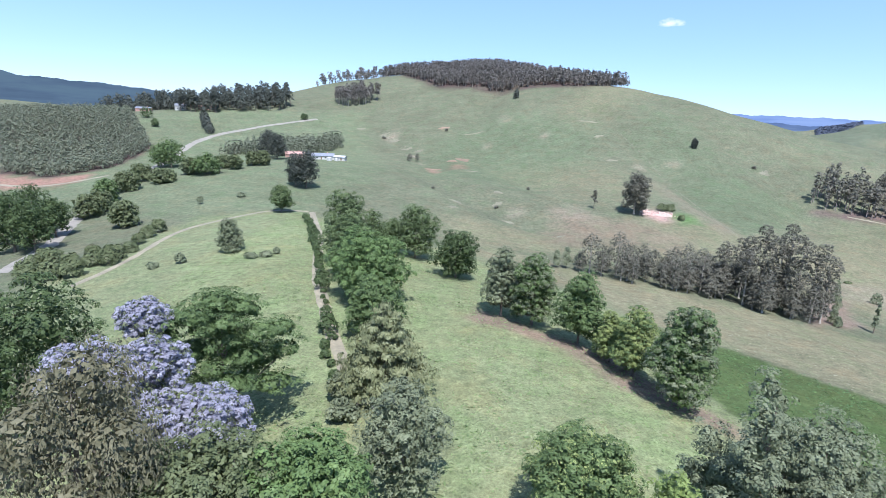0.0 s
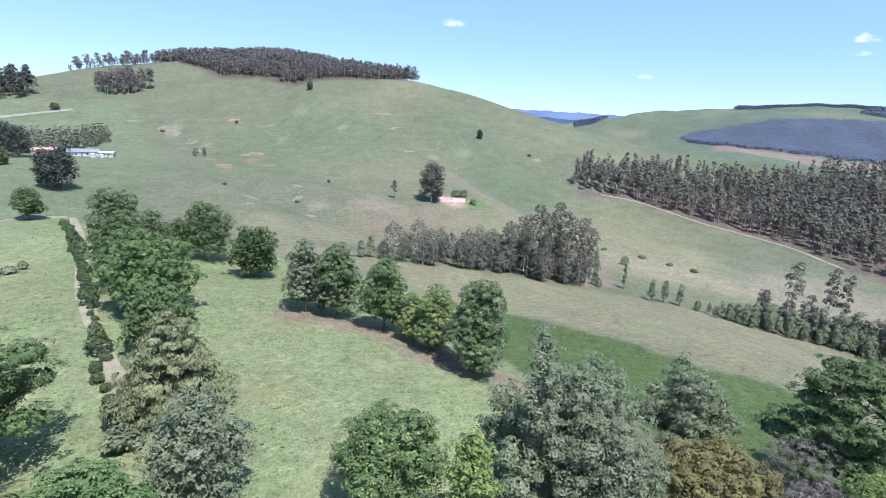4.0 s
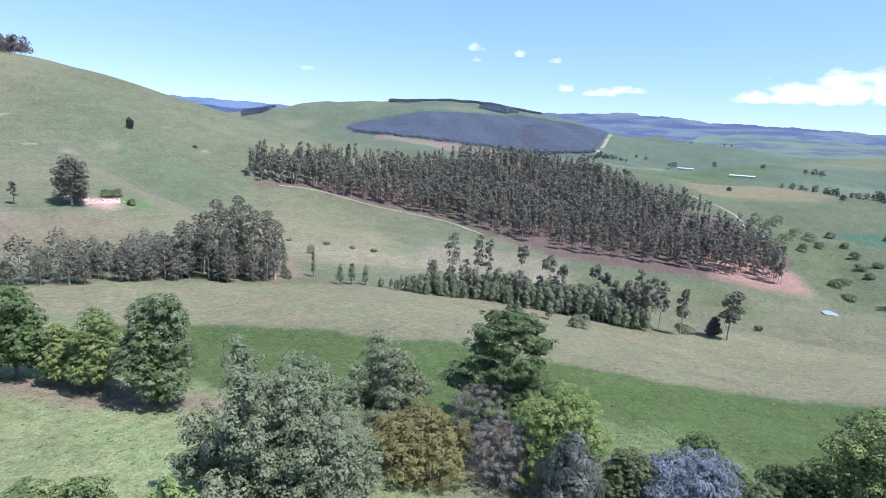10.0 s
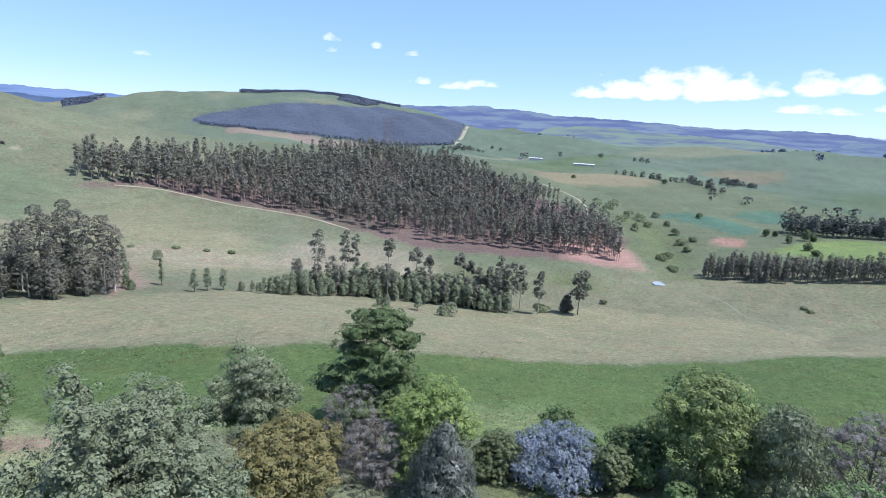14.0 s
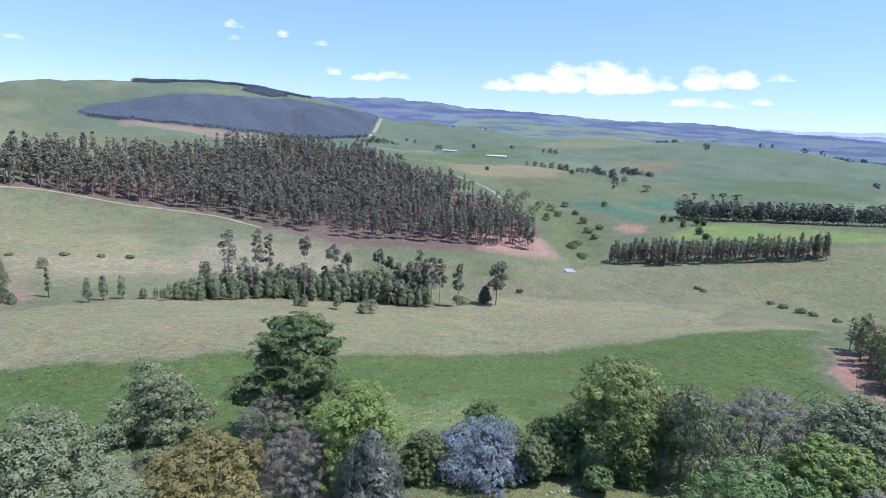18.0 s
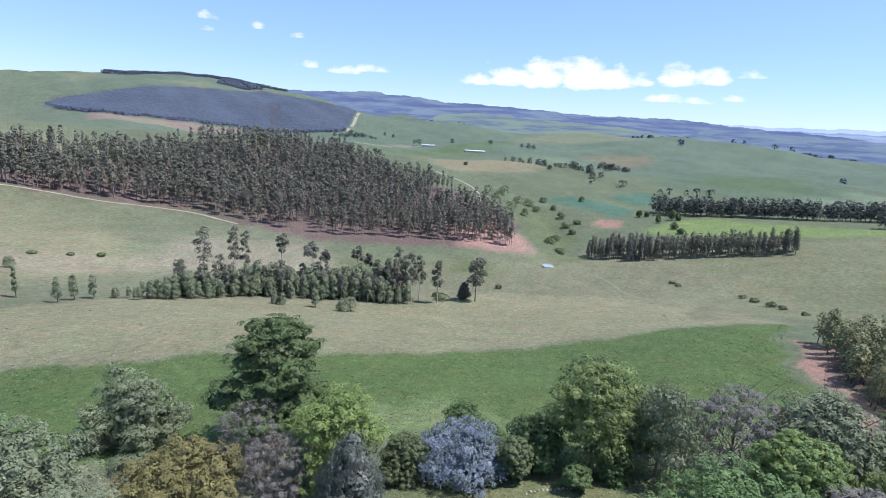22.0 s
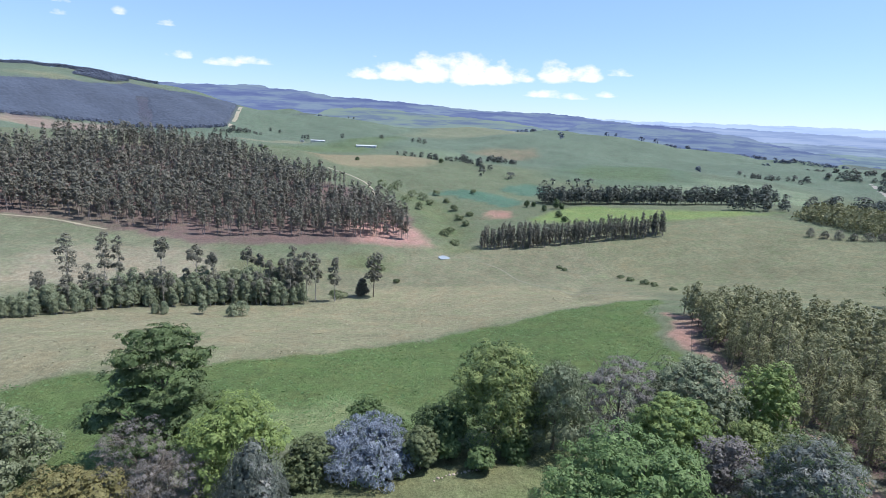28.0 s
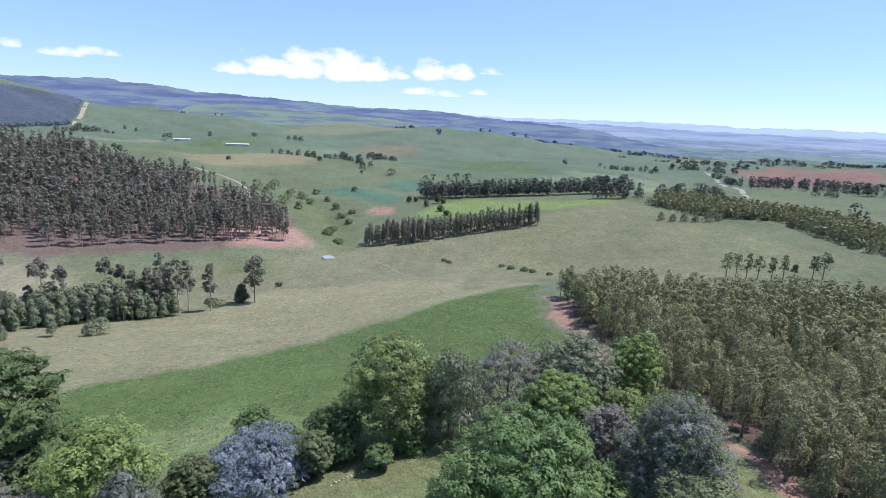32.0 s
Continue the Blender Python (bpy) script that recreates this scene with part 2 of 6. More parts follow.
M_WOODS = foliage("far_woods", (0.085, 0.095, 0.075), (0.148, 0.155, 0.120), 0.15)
# far leaves and canopy, with the blue of haze put into their colour
M_HAZEWOODS = foliage("haze_blue_leaves", (0.098, 0.115, 0.160), (0.128, 0.148, 0.195), 0.1)
M_HAZED_CANOPY = plain("hazed_canopy", (0.046, 0.057, 0.080), 0.95, 0.25, 0.10, 0.0, 0.6)
M_PATH = plain("worn_grass", (0.156, 0.152, 0.098), 0.95, 0.25, 1.2)
M_ROAD = plain("gravel_road", (0.257, 0.234, 0.195), 0.95, 0.2, 1.5)
M_TRACK = plain("sandy_track", (0.257, 0.226, 0.156), 0.95, 0.25, 1.2)
M_RED = plain("red_earth", (0.281, 0.156, 0.109), 0.95, 0.3, 0.8)
M_PALESOIL = plain("pale_soil", (0.183, 0.173, 0.113), 0.95, 0.3, 0.8)
M_REDSOIL = plain("red_soil", (0.218, 0.152, 0.101), 0.95, 0.3, 0.8)

# ---- the lie of the land ----
# broad hills and hollows: x, y, radius, height
NEAR_HILLS = [
    (0, 0, 45, 4), (0, -60, 45, 6.4), (-60, -0, 45, 7.2), (9.9, 60.2, 45, 5.2),
    (63.7, -5.9, 45, 8.9), (54.2, -61.5, 45, 4.1), (88.6, 15.6, 45, -2), (44.3, 84, 45, 5.1),
    (8.9, 108.6, 45, -1.2), (-38.5, 115.8, 48.8, 3.6), (20.6, 120.3, 48.8, 5.5), (115, -56.1, 51.2, 6.1),
    (115.2, -70.3, 54, -4.3), (67.7, 116.8, 54, -7.2), (94, 103.7, 56, 2.3), (143, 45.4, 60, 2.8),
    (4.2, 159.9, 64, 0.1), (165, -2, 66, -4.4), (126.3, 121.1, 70, 7.1), (-102.9, 141.6, 70, -5),
    (-69.3, 171.5, 74, 11.8), (177.4, -52.5, 74, -1), (187.3, -83.4, 82, 11.6), (50.6, 214.1, 88, 6.1),
]
SLOPE_HILLS = [
    (-143.8, 166.5, 88, 1.1), (111.5, 195.4, 90, 8.5), (160, 172.1, 94, -7.4), (141.7, 193.7, 96, -11.5),
    (238.1, 57.6, 98, -12.5), (-234.9, 85.5, 100, 7.5), (-191.5, -160.7, 100, 5.2), (0, -250, 100, 4.8),
    (169.2, -197.4, 104, -3.1), (-66.1, 255.6, 105.6, 2.8), (263.3, 29.5, 106, 1.9), (-78.4, 253.1, 106, -3.1),
    (46.9, 265.9, 108, -19.3), (13.2, 279.7, 112, 2.8), (267.1, -112.8, 116, -13.3), (-167.2, 237, 116, -2.1),
    (-226.3, 226.3, 128, -18), (-82.6, 319.5, 132, -5.7), (207.7, -256.5, 132, 11.7), (-192.9, 304, 144, 31),
    (136.7, 338.4, 146, 20.6), (369.9, -7.7, 148, -18.1), (348.6, 124.1, 148, -9.7), (398.5, -34.2, 160, -8),
]
VALLEY_HILLS = [
    (399, 27.9, 160, 4.5), (273.3, -292.1, 160, -6.5), (393.4, -173.5, 172, -21.3), (347, 254, 172, -11.7),
    (-87.2, 421.1, 172, 63.1), (-229.8, 363.5, 172, -19.8), (-215.4, 395.1, 180, -26.5), (237.1, 382.5, 180, -4),
    (-11.5, 469.9, 188, -51.6), (457.5, -145.1, 192, 28), (283.2, 412.1, 200, -49), (-347.9, 386.4, 208, -14.5),
    (433.1, -287.8, 208, 25.3), (542.2, -140.2, 224, -29.1), (-242.4, 526.9, 232, -45.4), (205.2, -563.8, 240, -1.3),
    (-300, 519.6, 240, 32.6), (-414.9, 460.7, 248, 24.2), (633.8, -89.1, 256, -8.3), (-376.2, 517.8, 256, 39.7),
    (286.3, 605.7, 268, 23.1), (353.1, 569.4, 268, 40.6), (-158.7, 661.2, 272, -56.4), (81.7, 685.1, 276, -29.7),
]
RISE_HILLS = [
    (249.5, 643.3, 276, 31.1), (-236, 648.4, 276, 20.5), (-606.2, 350, 280, 7.3), (583.7, -386.4, 280, -0.8),
    (-657.8, -239.4, 280, -5.4), (-239.4, -657.8, 280, -4.4), (-315.6, 647.1, 288, 53.3), (206.9, 689.6, 288, 40.7),
    (448.2, 563.5, 288, -1.5), (-12.7, 729.9, 292, -10.5), (564.8, 508.5, 304, 17.9), (-413.9, 637.4, 304, -2.2),
    (675.5, 390, 312, -1.1), (-492.5, 630.4, 320, -61.2), (799.9, -11.2, 320, 0.7), (594.5, -535.3, 320, -14.2),
    (180, 779.5, 320, 12.6), (-69.7, 797, 320, 51.7), (76.7, 876.7, 352, 15.3), (869.3, 232.9, 360, 2),
    (490.2, 754.8, 360, -202.1), (-31.4, 899.5, 360, 12.4), (-177.5, 912.9, 372, 15.8), (880.8, 355.9, 380, 12.9),
]
DISTANT_HILLS = [
    (642.8, 766, 400, 169.2), (173.6, 984.8, 400, 64.4), (-241.9, 970.3, 400, -23.6), (819.2, -573.6, 400, -4.6),
    (516.4, 971.2, 440, -1.7), (1092, -132.2, 440, -5.6), (0, 1100, 440, 29.8), (410.4, 1127.6, 480, 2.6),
    (943.4, -820.1, 500, 29.5), (761, -991.7, 500, -14.6), (1221.8, 264.2, 500, 2.9), (920.7, 987.3, 540, -31.9),
    (1241.8, 646.4, 560, -136), (1307, 501.7, 560, 6), (1409.5, -513, 600, -69.3), (-750, 1299, 600, -4),
    (817, 1258, 600, -140.4), (940.5, 1294.4, 640, 8.6), (1698.8, 594.9, 720, 165.6), (1147.4, 1386.9, 720, 182.5),
    (-312.6, 1772.7, 720, 87.4), (1865.1, -362.5, 760, 184.9), (1531.3, 1124.8, 760, 106.4), (491.8, 1835.3, 760, -16.8),
]
HORIZON_HILLS = [
    (0, -2000, 800, -5.5), (1992.4, 174.3, 800, -176.1), (-1285.6, 1532.1, 800, 11.1), (1732.1, -1000, 800, -47.5),
    (-1732.1, 1000, 800, 49.2), (-1732.1, -1000, 800, -5.1), (1414.1, -1685.3, 880, 10.7), (1250, 2165.1, 900, -33.2),
    (2472.7, -803.4, 900, -42.4), (2251.7, 1300, 900, -89.9), (2424.9, -1400, 900, 13), (2050.6, -2050.6, 900, -13),
    (3007, 1094.5, 900, 120.5), (3151.4, 555.7, 900, -0.1), (3298, -115.2, 900, 94.3), (3312.9, -764.8, 900, -4.2),
    (1642, -440, 330, 27),
    (1390, 1440, 160, -22), (1790, 880, 150, 11), (1861, 733, 150, -15), (1070, 1590, 140, -20), (1600, 1180, 220, -12),
    (880, 480, 170, -11), (860, 760, 190, -13), (1010, 600, 200, -8),
    (3031.1, 1750, 900, 56.2), (2064.9, -2948.9, 900, -35.6), (3262.7, -1521.4, 900, -3.3), (2757.8, -2314, 900, -17.1),
]
LAND = np.array(NEAR_HILLS + SLOPE_HILLS + VALLEY_HILLS + RISE_HILLS + DISTANT_HILLS + HORIZON_HILLS)
LEVEL = 5.0


# gullies and stream beds: depth, width, and the line they follow
GULLIES = [
    (4.5, 16, [(160, 610), (172, 550), (182, 476), (184, 400), (188, 330), (200, 270)]),
    (4.5, 16, [(235, 640), (262, 540), (280, 470), (268, 400), (235, 330)]),
    (4.5, 15, [(-101, 639), (-63, 590), (-30, 548), (-10, 479), (-14, 400), (28, 333), (55, 298)]),
    (1.8, 6, [(225, -62), (262, -66), (300, -84), (335, -120), (350, -160)]),
    (2.2, 9, [(120, 262), (200, 240), (262, 170), (300, 105), (335, 55), (374, -4), (430, -20), (520, 0)]),
    (5.0, 32, [(430, -20), (520, -5), (600, 20), (680, 70), (760, 150)]),
    (6.0, 24, [(60, 720), (30, 620), (40, 520), (70, 420)]),
]


def height(x, y):
    """Height of the ground at x, y (numbers or arrays)."""
    x, y = np.asarray(x, float), np.asarray(y, float)
    z = np.full(x.shape, LEVEL)
    for cx, cy, r, h in LAND:
        z = z + h * np.exp(-((x - cx) ** 2 + (y - cy) ** 2) / (r * r))
    for depth, wide, line in GULLIES:
        near = np.full(x.shape, 1e9)
        for (x0, y0), (x1, y1) in zip(line, line[1:]):
            dx, dy = x1 - x0, y1 - y0
            u = np.clip(((x - x0) * dx + (y - y0) * dy) / (dx * dx + dy * dy), 0, 1)
            near = np.minimum(near, np.hypot(x - x0 - u * dx, y - y0 - u * dy))
        z = z - depth * np.exp(-((near / wide) ** 2))
    d = np.hypot(x, y)
    rough = np.clip((d - 250) / 450, 0, 2.2)
    z = z + 0.25 * np.sin(x * 0.11 + 1.3) * np.sin(y * 0.093 + 0.4) + rough * (1.5 * np.sin(x * 0.021 + y * 0.009) * np.sin(y * 0.019 - x * 0.007) + 0.5 * np.sin(x * 0.06 - y * 0.043) + np.clip((d - 550) / 400, 0, 1) * 5.5 * np.sin(x * 0.0085 - y * 0.004 + 1.0) * np.sin(y * 0.0105 + x * 0.003))
    return z


def inside(poly, x, y):
    """How deep x, y lie inside a polygon: metres, negative outside."""
    poly = np.asarray(poly, float)
    best, hit = np.full(x.shape, 1e9), np.zeros(x.shape, bool)
    for (x0, y0), (x1, y1) in zip(poly, np.roll(poly, -1, 0)):
        dx, dy = x1 - x0, y1 - y0
        u = np.clip(((x - x0) * dx + (y - y0) * dy) / (dx * dx + dy * dy + 1e-9), 0, 1)
        best = np.minimum(best, np.hypot(x - x0 - u * dx, y - y0 - u * dy))
        cross = ((y0 > y) != (y1 > y)) & (x < dx * (y - y0) / (dy if abs(dy) > 1e-9 else 1e-9) + x0)
        hit ^= cross
    return np.where(hit, best, -best)


def link_quads(name, verts, quads, mat, smooth=False):
    me = bpy.data.meshes.new(name)
    verts, quads = np.asarray(verts, np.float32), np.asarray(quads, np.int32)
    me.vertices.add(len(verts))
    me.vertices.foreach_set("co", verts.ravel())
    me.loops.add(quads.size)
    me.loops.foreach_set("vertex_index", quads.ravel())
    me.polygons.add(len(quads))
    me.polygons.foreach_set("loop_start", np.arange(0, quads.size, 4, dtype=np.int32))
    me.polygons.foreach_set("use_smooth", np.full(len(quads), smooth))
    me.materials.append(mat)
    me.update(calc_edges=True)
    return me


HILL_BLOCK = [(1026, 1091), (1068, 1093), (1125, 1065), (1186, 1038), (1272, 985), (1385, 943), (1451, 904), (1609, 893), (1620, 794), (1580, 660), (1625, 583), (1430, 530), (1325, 508), (1250, 559), (1206, 631), (1202, 726), (1147, 794), (1094, 844), (1029, 880), (987, 934), (1020, 1044)]
MEADOW, HILL, STRAW = (0.236, 0.286, 0.138), (0.163, 0.187, 0.112), (0.244, 0.246, 0.142)
LUSH, SOIL, CROP = (0.100, 0.150, 0.052), (0.36, 0.22, 0.165), (0.085, 0.160, 0.105)
FLOOR, PASTURE, PALE = (0.105, 0.082, 0.070), (0.126, 0.158, 0.090), (0.34, 0.31, 0.22)


def land_cover(x, y):
    """The colour of what grows or lies on the ground at x, y."""
    wx = x + 1.6 * np.sin(y * 0.21 + 1) + 0.9 * np.sin(y * 0.53 + x * 0.11)
    wy = y + 1.6 * np.sin(x * 0.19 + 2) + 0.9 * np.sin(x * 0.47 - y * 0.13)
    d = np.hypot(x, y)
    c = np.tile(np.array(HILL), (len(x), 1))

    def lay(mask, rgb, share=1.0):
        k = np.clip(mask, 0, 1)[:, None] * share
        c[:] = c * (1 - k) + np.array(rgb) * k

    def zone(poly, rgb, edge=3.0, share=1.0):
        lay(inside(poly, wx, wy) / edge + 0.5, rgb, share)

    turn = np.degrees(np.arctan2(x, y))
    # far pastures towards the open valley
    lay((turn - 60) / 12, PASTURE, 0.8)
    lay(np.clip((d - 520) / 200, 0, 1) * np.clip((turn - 28) / 24, 0, 1), PASTURE, 0.6)
    # beyond 850 m the grass colour turns bluer, painted in for haze
    lay(np.clip((d - 850) / 300, 0, 1) * np.clip((turn - 28) / 24, 0, 1), (0.118, 0.168, 0.118), 0.8)
    # green western slope
    zone([(-330, 300), (-120, 240), (-60, 262), (-45, 420), (-110, 680), (-330, 660)], (0.168, 0.212, 0.118), 25, 0.8)
    # home meadow
    zone([(-75, 30), (-70, 255), (0, 215), (60, 150), (55, 70), (60, 30), (40, -40), (-30, -40)], MEADOW, 12)
    zone([(-120, 120), (-110, 240), (-70, 260), (-30, 150), (-30, 60), (-80, 60)], MEADOW, 10, 0.7)
    zone([(150, 175), (240, 60), (215, -90), (300, -120), (420, -120), (420, -30), (350, 60), (300, 140)], (0.192, 0.200, 0.120), 30, 0.85)
    zone([(260, -100), (420, -120), (440, -250), (330, -262), (200, -240), (180, -150)], (0.195, 0.208, 0.115), 30, 0.75)
    zone([(700, -250), (800, -300), (900, -450), (800, -560), (690, -480), (640, -330)], (0.185, 0.245, 0.150), 20, 0.6)
    zone([(820, -150), (1150, -260), (1100, -480), (850, -420), (760, -260)], (0.090, 0.142, 0.088), 30, 0.6)
    zone([(900, 20), (1100, 60), (1150, -60), (960, -90)], (0.170, 0.230, 0.135), 25, 0.5)
    # straw coloured rise beyond the trees, and the valley floor
    zone([(10, 210), (62, 150), (90, 125), (114, 75), (135, 43), (172, 1), (203, -52), (212, -90), (260, -90), (300, -40), (285, 30), (240, 55), (225, 95), (195, 140), (170, 170), (130, 178), (60, 205), (20, 240)], STRAW, 9, 0.85)
    zone([(0, 300), (60, 290), (150, 330), (250, 330), (290, 260), (230, 180), (150, 230), (70, 235), (0, 240)], STRAW, 25, 0.75)
    zone([(235, 200), (300, 220), (330, 150), (290, 110), (240, 150)], PALE, 20, 0.5)
    zone([(68, 338), (89, 322), (110, 316), (133, 294), (126, 264), (89, 269), (62, 261), (53, 266)], (0.235, 0.200, 0.138), 14, 0.65)
    zone([(150, 347), (166, 344), (153, 319), (137, 313)], (0.14, 0.22, 0.09), 5, 0.75)
    zone([(159, 439), (174, 430), (180, 375), (187, 330), (163, 308), (160, 343), (164, 401)], (0.245, 0.230, 0.155), 9, 0.6)
    zone([(187, 431), (241, 451), (282, 418), (235, 362), (187, 330), (180, 375)], (0.130, 0.180, 0.095), 14, 0.6)
    zone([(194, 270), (228, 238), (244, 202), (228, 191), (197, 218), (181, 245)], (0.275, 0.258, 0.175), 7, 0.7)
    zone([(161, 224), (181, 228), (157, 192), (132, 181)], (0.29, 0.22, 0.17), 5, 0.7)
    zone([(287, 395), (325, 382), (355, 300), (321, 264), (254, 269), (223, 302)], (0.165, 0.185, 0.105), 12, 0.6)
    # lush field
    zone([(60, 150), (89, 124), (113, 75), (135, 43), (170, 0), (200, -52), (206, -86), (180, -72), (156, -64), (134, -60), (110, -45), (90, -20), (88, 25), (70, 60), (55, 85), (52, 110)], LUSH, 1.6)
    zone([(86, 30), (100, 40), (110, 20), (95, 0)], MEADOW, 8, 0.45)
    # yard under the trees
    zone([(55, 25), (86, 12), (86, -20), (66, -60), (30, -50), (20, 0)], (0.17, 0.195, 0.085), 6, 0.8)
    # bare strips under rows of trees
    zone([(10, 130), (33, 114), (50, 84), (48, 76), (44, 78), (28, 105), (8, 122)], (0.26, 0.20, 0.155), 3.5, 0.8)
    zone([(177, -78), (152, -67), (128, -64.5), (105, -62), (80, -61), (56, -56), (56, -62), (82, -66), (108, -66), (140, -71), (170, -83)], (0.33, 0.22, 0.17), 2, 0.85)
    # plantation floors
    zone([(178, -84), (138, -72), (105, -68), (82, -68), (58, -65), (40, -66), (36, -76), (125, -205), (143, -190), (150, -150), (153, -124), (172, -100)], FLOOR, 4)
    # gum forest floor: brown litter, darkened in colour for shade among the trunks
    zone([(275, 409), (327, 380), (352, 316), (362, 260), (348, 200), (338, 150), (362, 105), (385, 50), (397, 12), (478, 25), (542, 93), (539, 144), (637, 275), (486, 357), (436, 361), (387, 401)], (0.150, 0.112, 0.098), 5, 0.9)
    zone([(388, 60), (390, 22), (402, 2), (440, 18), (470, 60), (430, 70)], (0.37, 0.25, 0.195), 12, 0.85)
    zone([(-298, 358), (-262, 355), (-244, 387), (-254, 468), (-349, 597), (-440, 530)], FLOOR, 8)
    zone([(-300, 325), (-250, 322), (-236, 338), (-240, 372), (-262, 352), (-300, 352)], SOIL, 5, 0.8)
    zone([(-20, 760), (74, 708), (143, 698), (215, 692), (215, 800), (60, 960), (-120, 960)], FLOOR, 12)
    # ground of the far hill block, blue grey in its colour for haze
    zone(HILL_BLOCK, (0.080, 0.092, 0.115), 10)
    zone([(893, 845), (975, 925), (1022, 868), (1088, 832), (1140, 782), (1188, 712), (1180, 640), (1100, 690), (997, 765)], (0.26, 0.205, 0.165), 10, 0.8)
    zone([(1216, -63), (1290, -120), (1319, -231), (1226, -228), (1195, -167)], (0.19, 0.17, 0.105), 20, 0.7)
    # valley fields
    zone([(604, 8), (584, -33), (538, -71), (580, -94), (622, -72), (640, -34)], CROP, 5)
    zone([(668, -76), (636, -108), (712, -168), (748, -122), (709, -92)], CROP, 6, 0.95)
    zone([(474, -80), (532, -122), (540, -150), (500, -195), (434, -280), (436, -180), (458, -110)], (0.180, 0.255, 0.085), 8, 0.9)
    zone([(495, -42), (520, -52), (515, -72), (490, -66)], SOIL, 6, 0.8)
    for gx, gy, gr in ((450, -8, 26), (500, 0, 30), (545, 15, 30), (300, 95, 30), (340, 45, 24), (400, -16, 18)):
        lay(1.3 - np.hypot(wx - gx, wy - gy) / gr, (0.115, 0.150, 0.065), 0.7)
    zone([(999, -864), (774, -727), (705, -791), (669, -862), (820, -1060), (1079, -1387), (1250, -1250)], (0.215, 0.135, 0.110), 14, 0.9)
    zone([(900, 300), (1000, 260), (1300, 180), (1350, 80), (1000, 140)], LUSH, 40, 0.5)
    zone([(700, 130), (780, 30), (880, 0), (960, 40), (900, 140), (800, 200)], (0.24, 0.22, 0.13), 30, 0.8)
    zone([(1000, 330), (1120, 300), (1250, 240), (1230, 330), (1100, 420)], (0.26, 0.26, 0.16), 40, 0.6)
    zone([(860, -240), (1000, -250), (1150, -330), (1000, -420), (850, -360)], LUSH, 30, 0.35)
    zone([(1500, 100), (1900, 0), (2000, -300), (1600, -250)], STRAW, 60, 0.4)
    zone([(500, -340), (620, -330), (760, -440), (620, -520), (480, -430)], (0.20, 0.26, 0.15), 16, 0.7)
    # the greener middle of the big hill
    zone([(-20, 420), (60, 400), (120, 470), (150, 560), (60, 640), (-20, 560)], (0.140, 0.188, 0.102), 45, 0.6)
    zone([(190, 420), (240, 440), (250, 560), (215, 600), (180, 520)], (0.140, 0.185, 0.102), 25, 0.5)
    # bare earth and worn ground on the big hill
    for bx, by, br, rgb, k in BARE_SPOTS:
        lay(1.4 - np.hypot(wx - bx, (wy - by) * 0.8) / br, rgb, k)
    # stony, worn and greener drifts of grass
    drift = np.sin(x * 0.021 + 1.1 * np.sin(y * 0.013)) * np.sin(y * 0.017 + 0.8 * np.sin(x * 0.019))
    away = np.clip((d - 230) / 60, 0, 1) * np.clip(turn / 6, 0, 1) * np.clip((66 - turn) / 10, 0, 1)
    lay((drift * 1.2 - 0.2) * away, STRAW, 0.5)
    lay((-drift * 1.2 - 0.35) * away, PASTURE, 0.35)
    # distant forested slopes, a hazy blue green put into the ground colour
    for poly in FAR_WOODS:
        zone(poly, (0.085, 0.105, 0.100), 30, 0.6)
    return c * 0.79


BARE_SPOTS = [(-12, 470, 6, SOIL, 0.8), (12, 480, 9, SOIL, 0.5), (-60, 600, 9, PALE, 0.6), (-35, 530, 5, PALE, 0.8), (-25, 500, 4, PALE, 0.8), (40, 560, 5, PALE, 0.6), (60, 620, 8, PALE, 0.4), (95, 560, 4, PALE, 0.6), (134, 334, 10, (0.52, 0.37, 0.31), 0.9), (150, 330, 8, (0.12, 0.22, 0.07), 0.8), (165, 470, 5, PALE, 0.6), (200, 480, 6, PALE, 0.5), (80, 330, 12, PALE, 0.4), (45, 330, 6, PALE, 0.5)]
FAR_WOODS = [[(2300, 420), (2700, 300), (3200, 250), (3300, 500), (2600, 700)], [(2200, -1100), (2700, -900), (3300, -1200), (3300, -1700), (2500, -1500)], [(2500, -100), (3000, -150), (3400, -500), (3000, -600), (2600, -300)], [(1900, -1500), (2300, -1700), (2700, -2100), (2100, -2300), (1700, -1900)]]


def build_ground():
    az = np.radians(np.concatenate([np.arange(-52, 152, 0.36), np.arange(152, 308, 2.0)]))
    rr = np.concatenate([[0.5], np.geomspace(8, 380, 240), np.geomspace(384, 4950, 120)])
    A, R = np.meshgrid(az, rr, indexing="ij")
    X, Y = np.sin(A) * R, np.cos(A) * R
    Z = height(X, Y)
    n, m = A.shape
    i, j = np.meshgrid(np.arange(n), np.arange(m - 1), indexing="ij")
    a, b = i * m + j, ((i + 1) % n) * m + j
    quads = np.stack([a, a + 1, b + 1, b], -1).reshape(-1, 4)
    me = link_quads("ground", np.stack([X, Y, Z], -1).reshape(-1, 3), quads, M_GROUND, True)
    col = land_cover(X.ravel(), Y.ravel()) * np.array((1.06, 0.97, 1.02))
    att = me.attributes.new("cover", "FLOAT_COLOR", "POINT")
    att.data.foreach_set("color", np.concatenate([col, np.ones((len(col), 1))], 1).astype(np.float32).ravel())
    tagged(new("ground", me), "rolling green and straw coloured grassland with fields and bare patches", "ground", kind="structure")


build_ground()


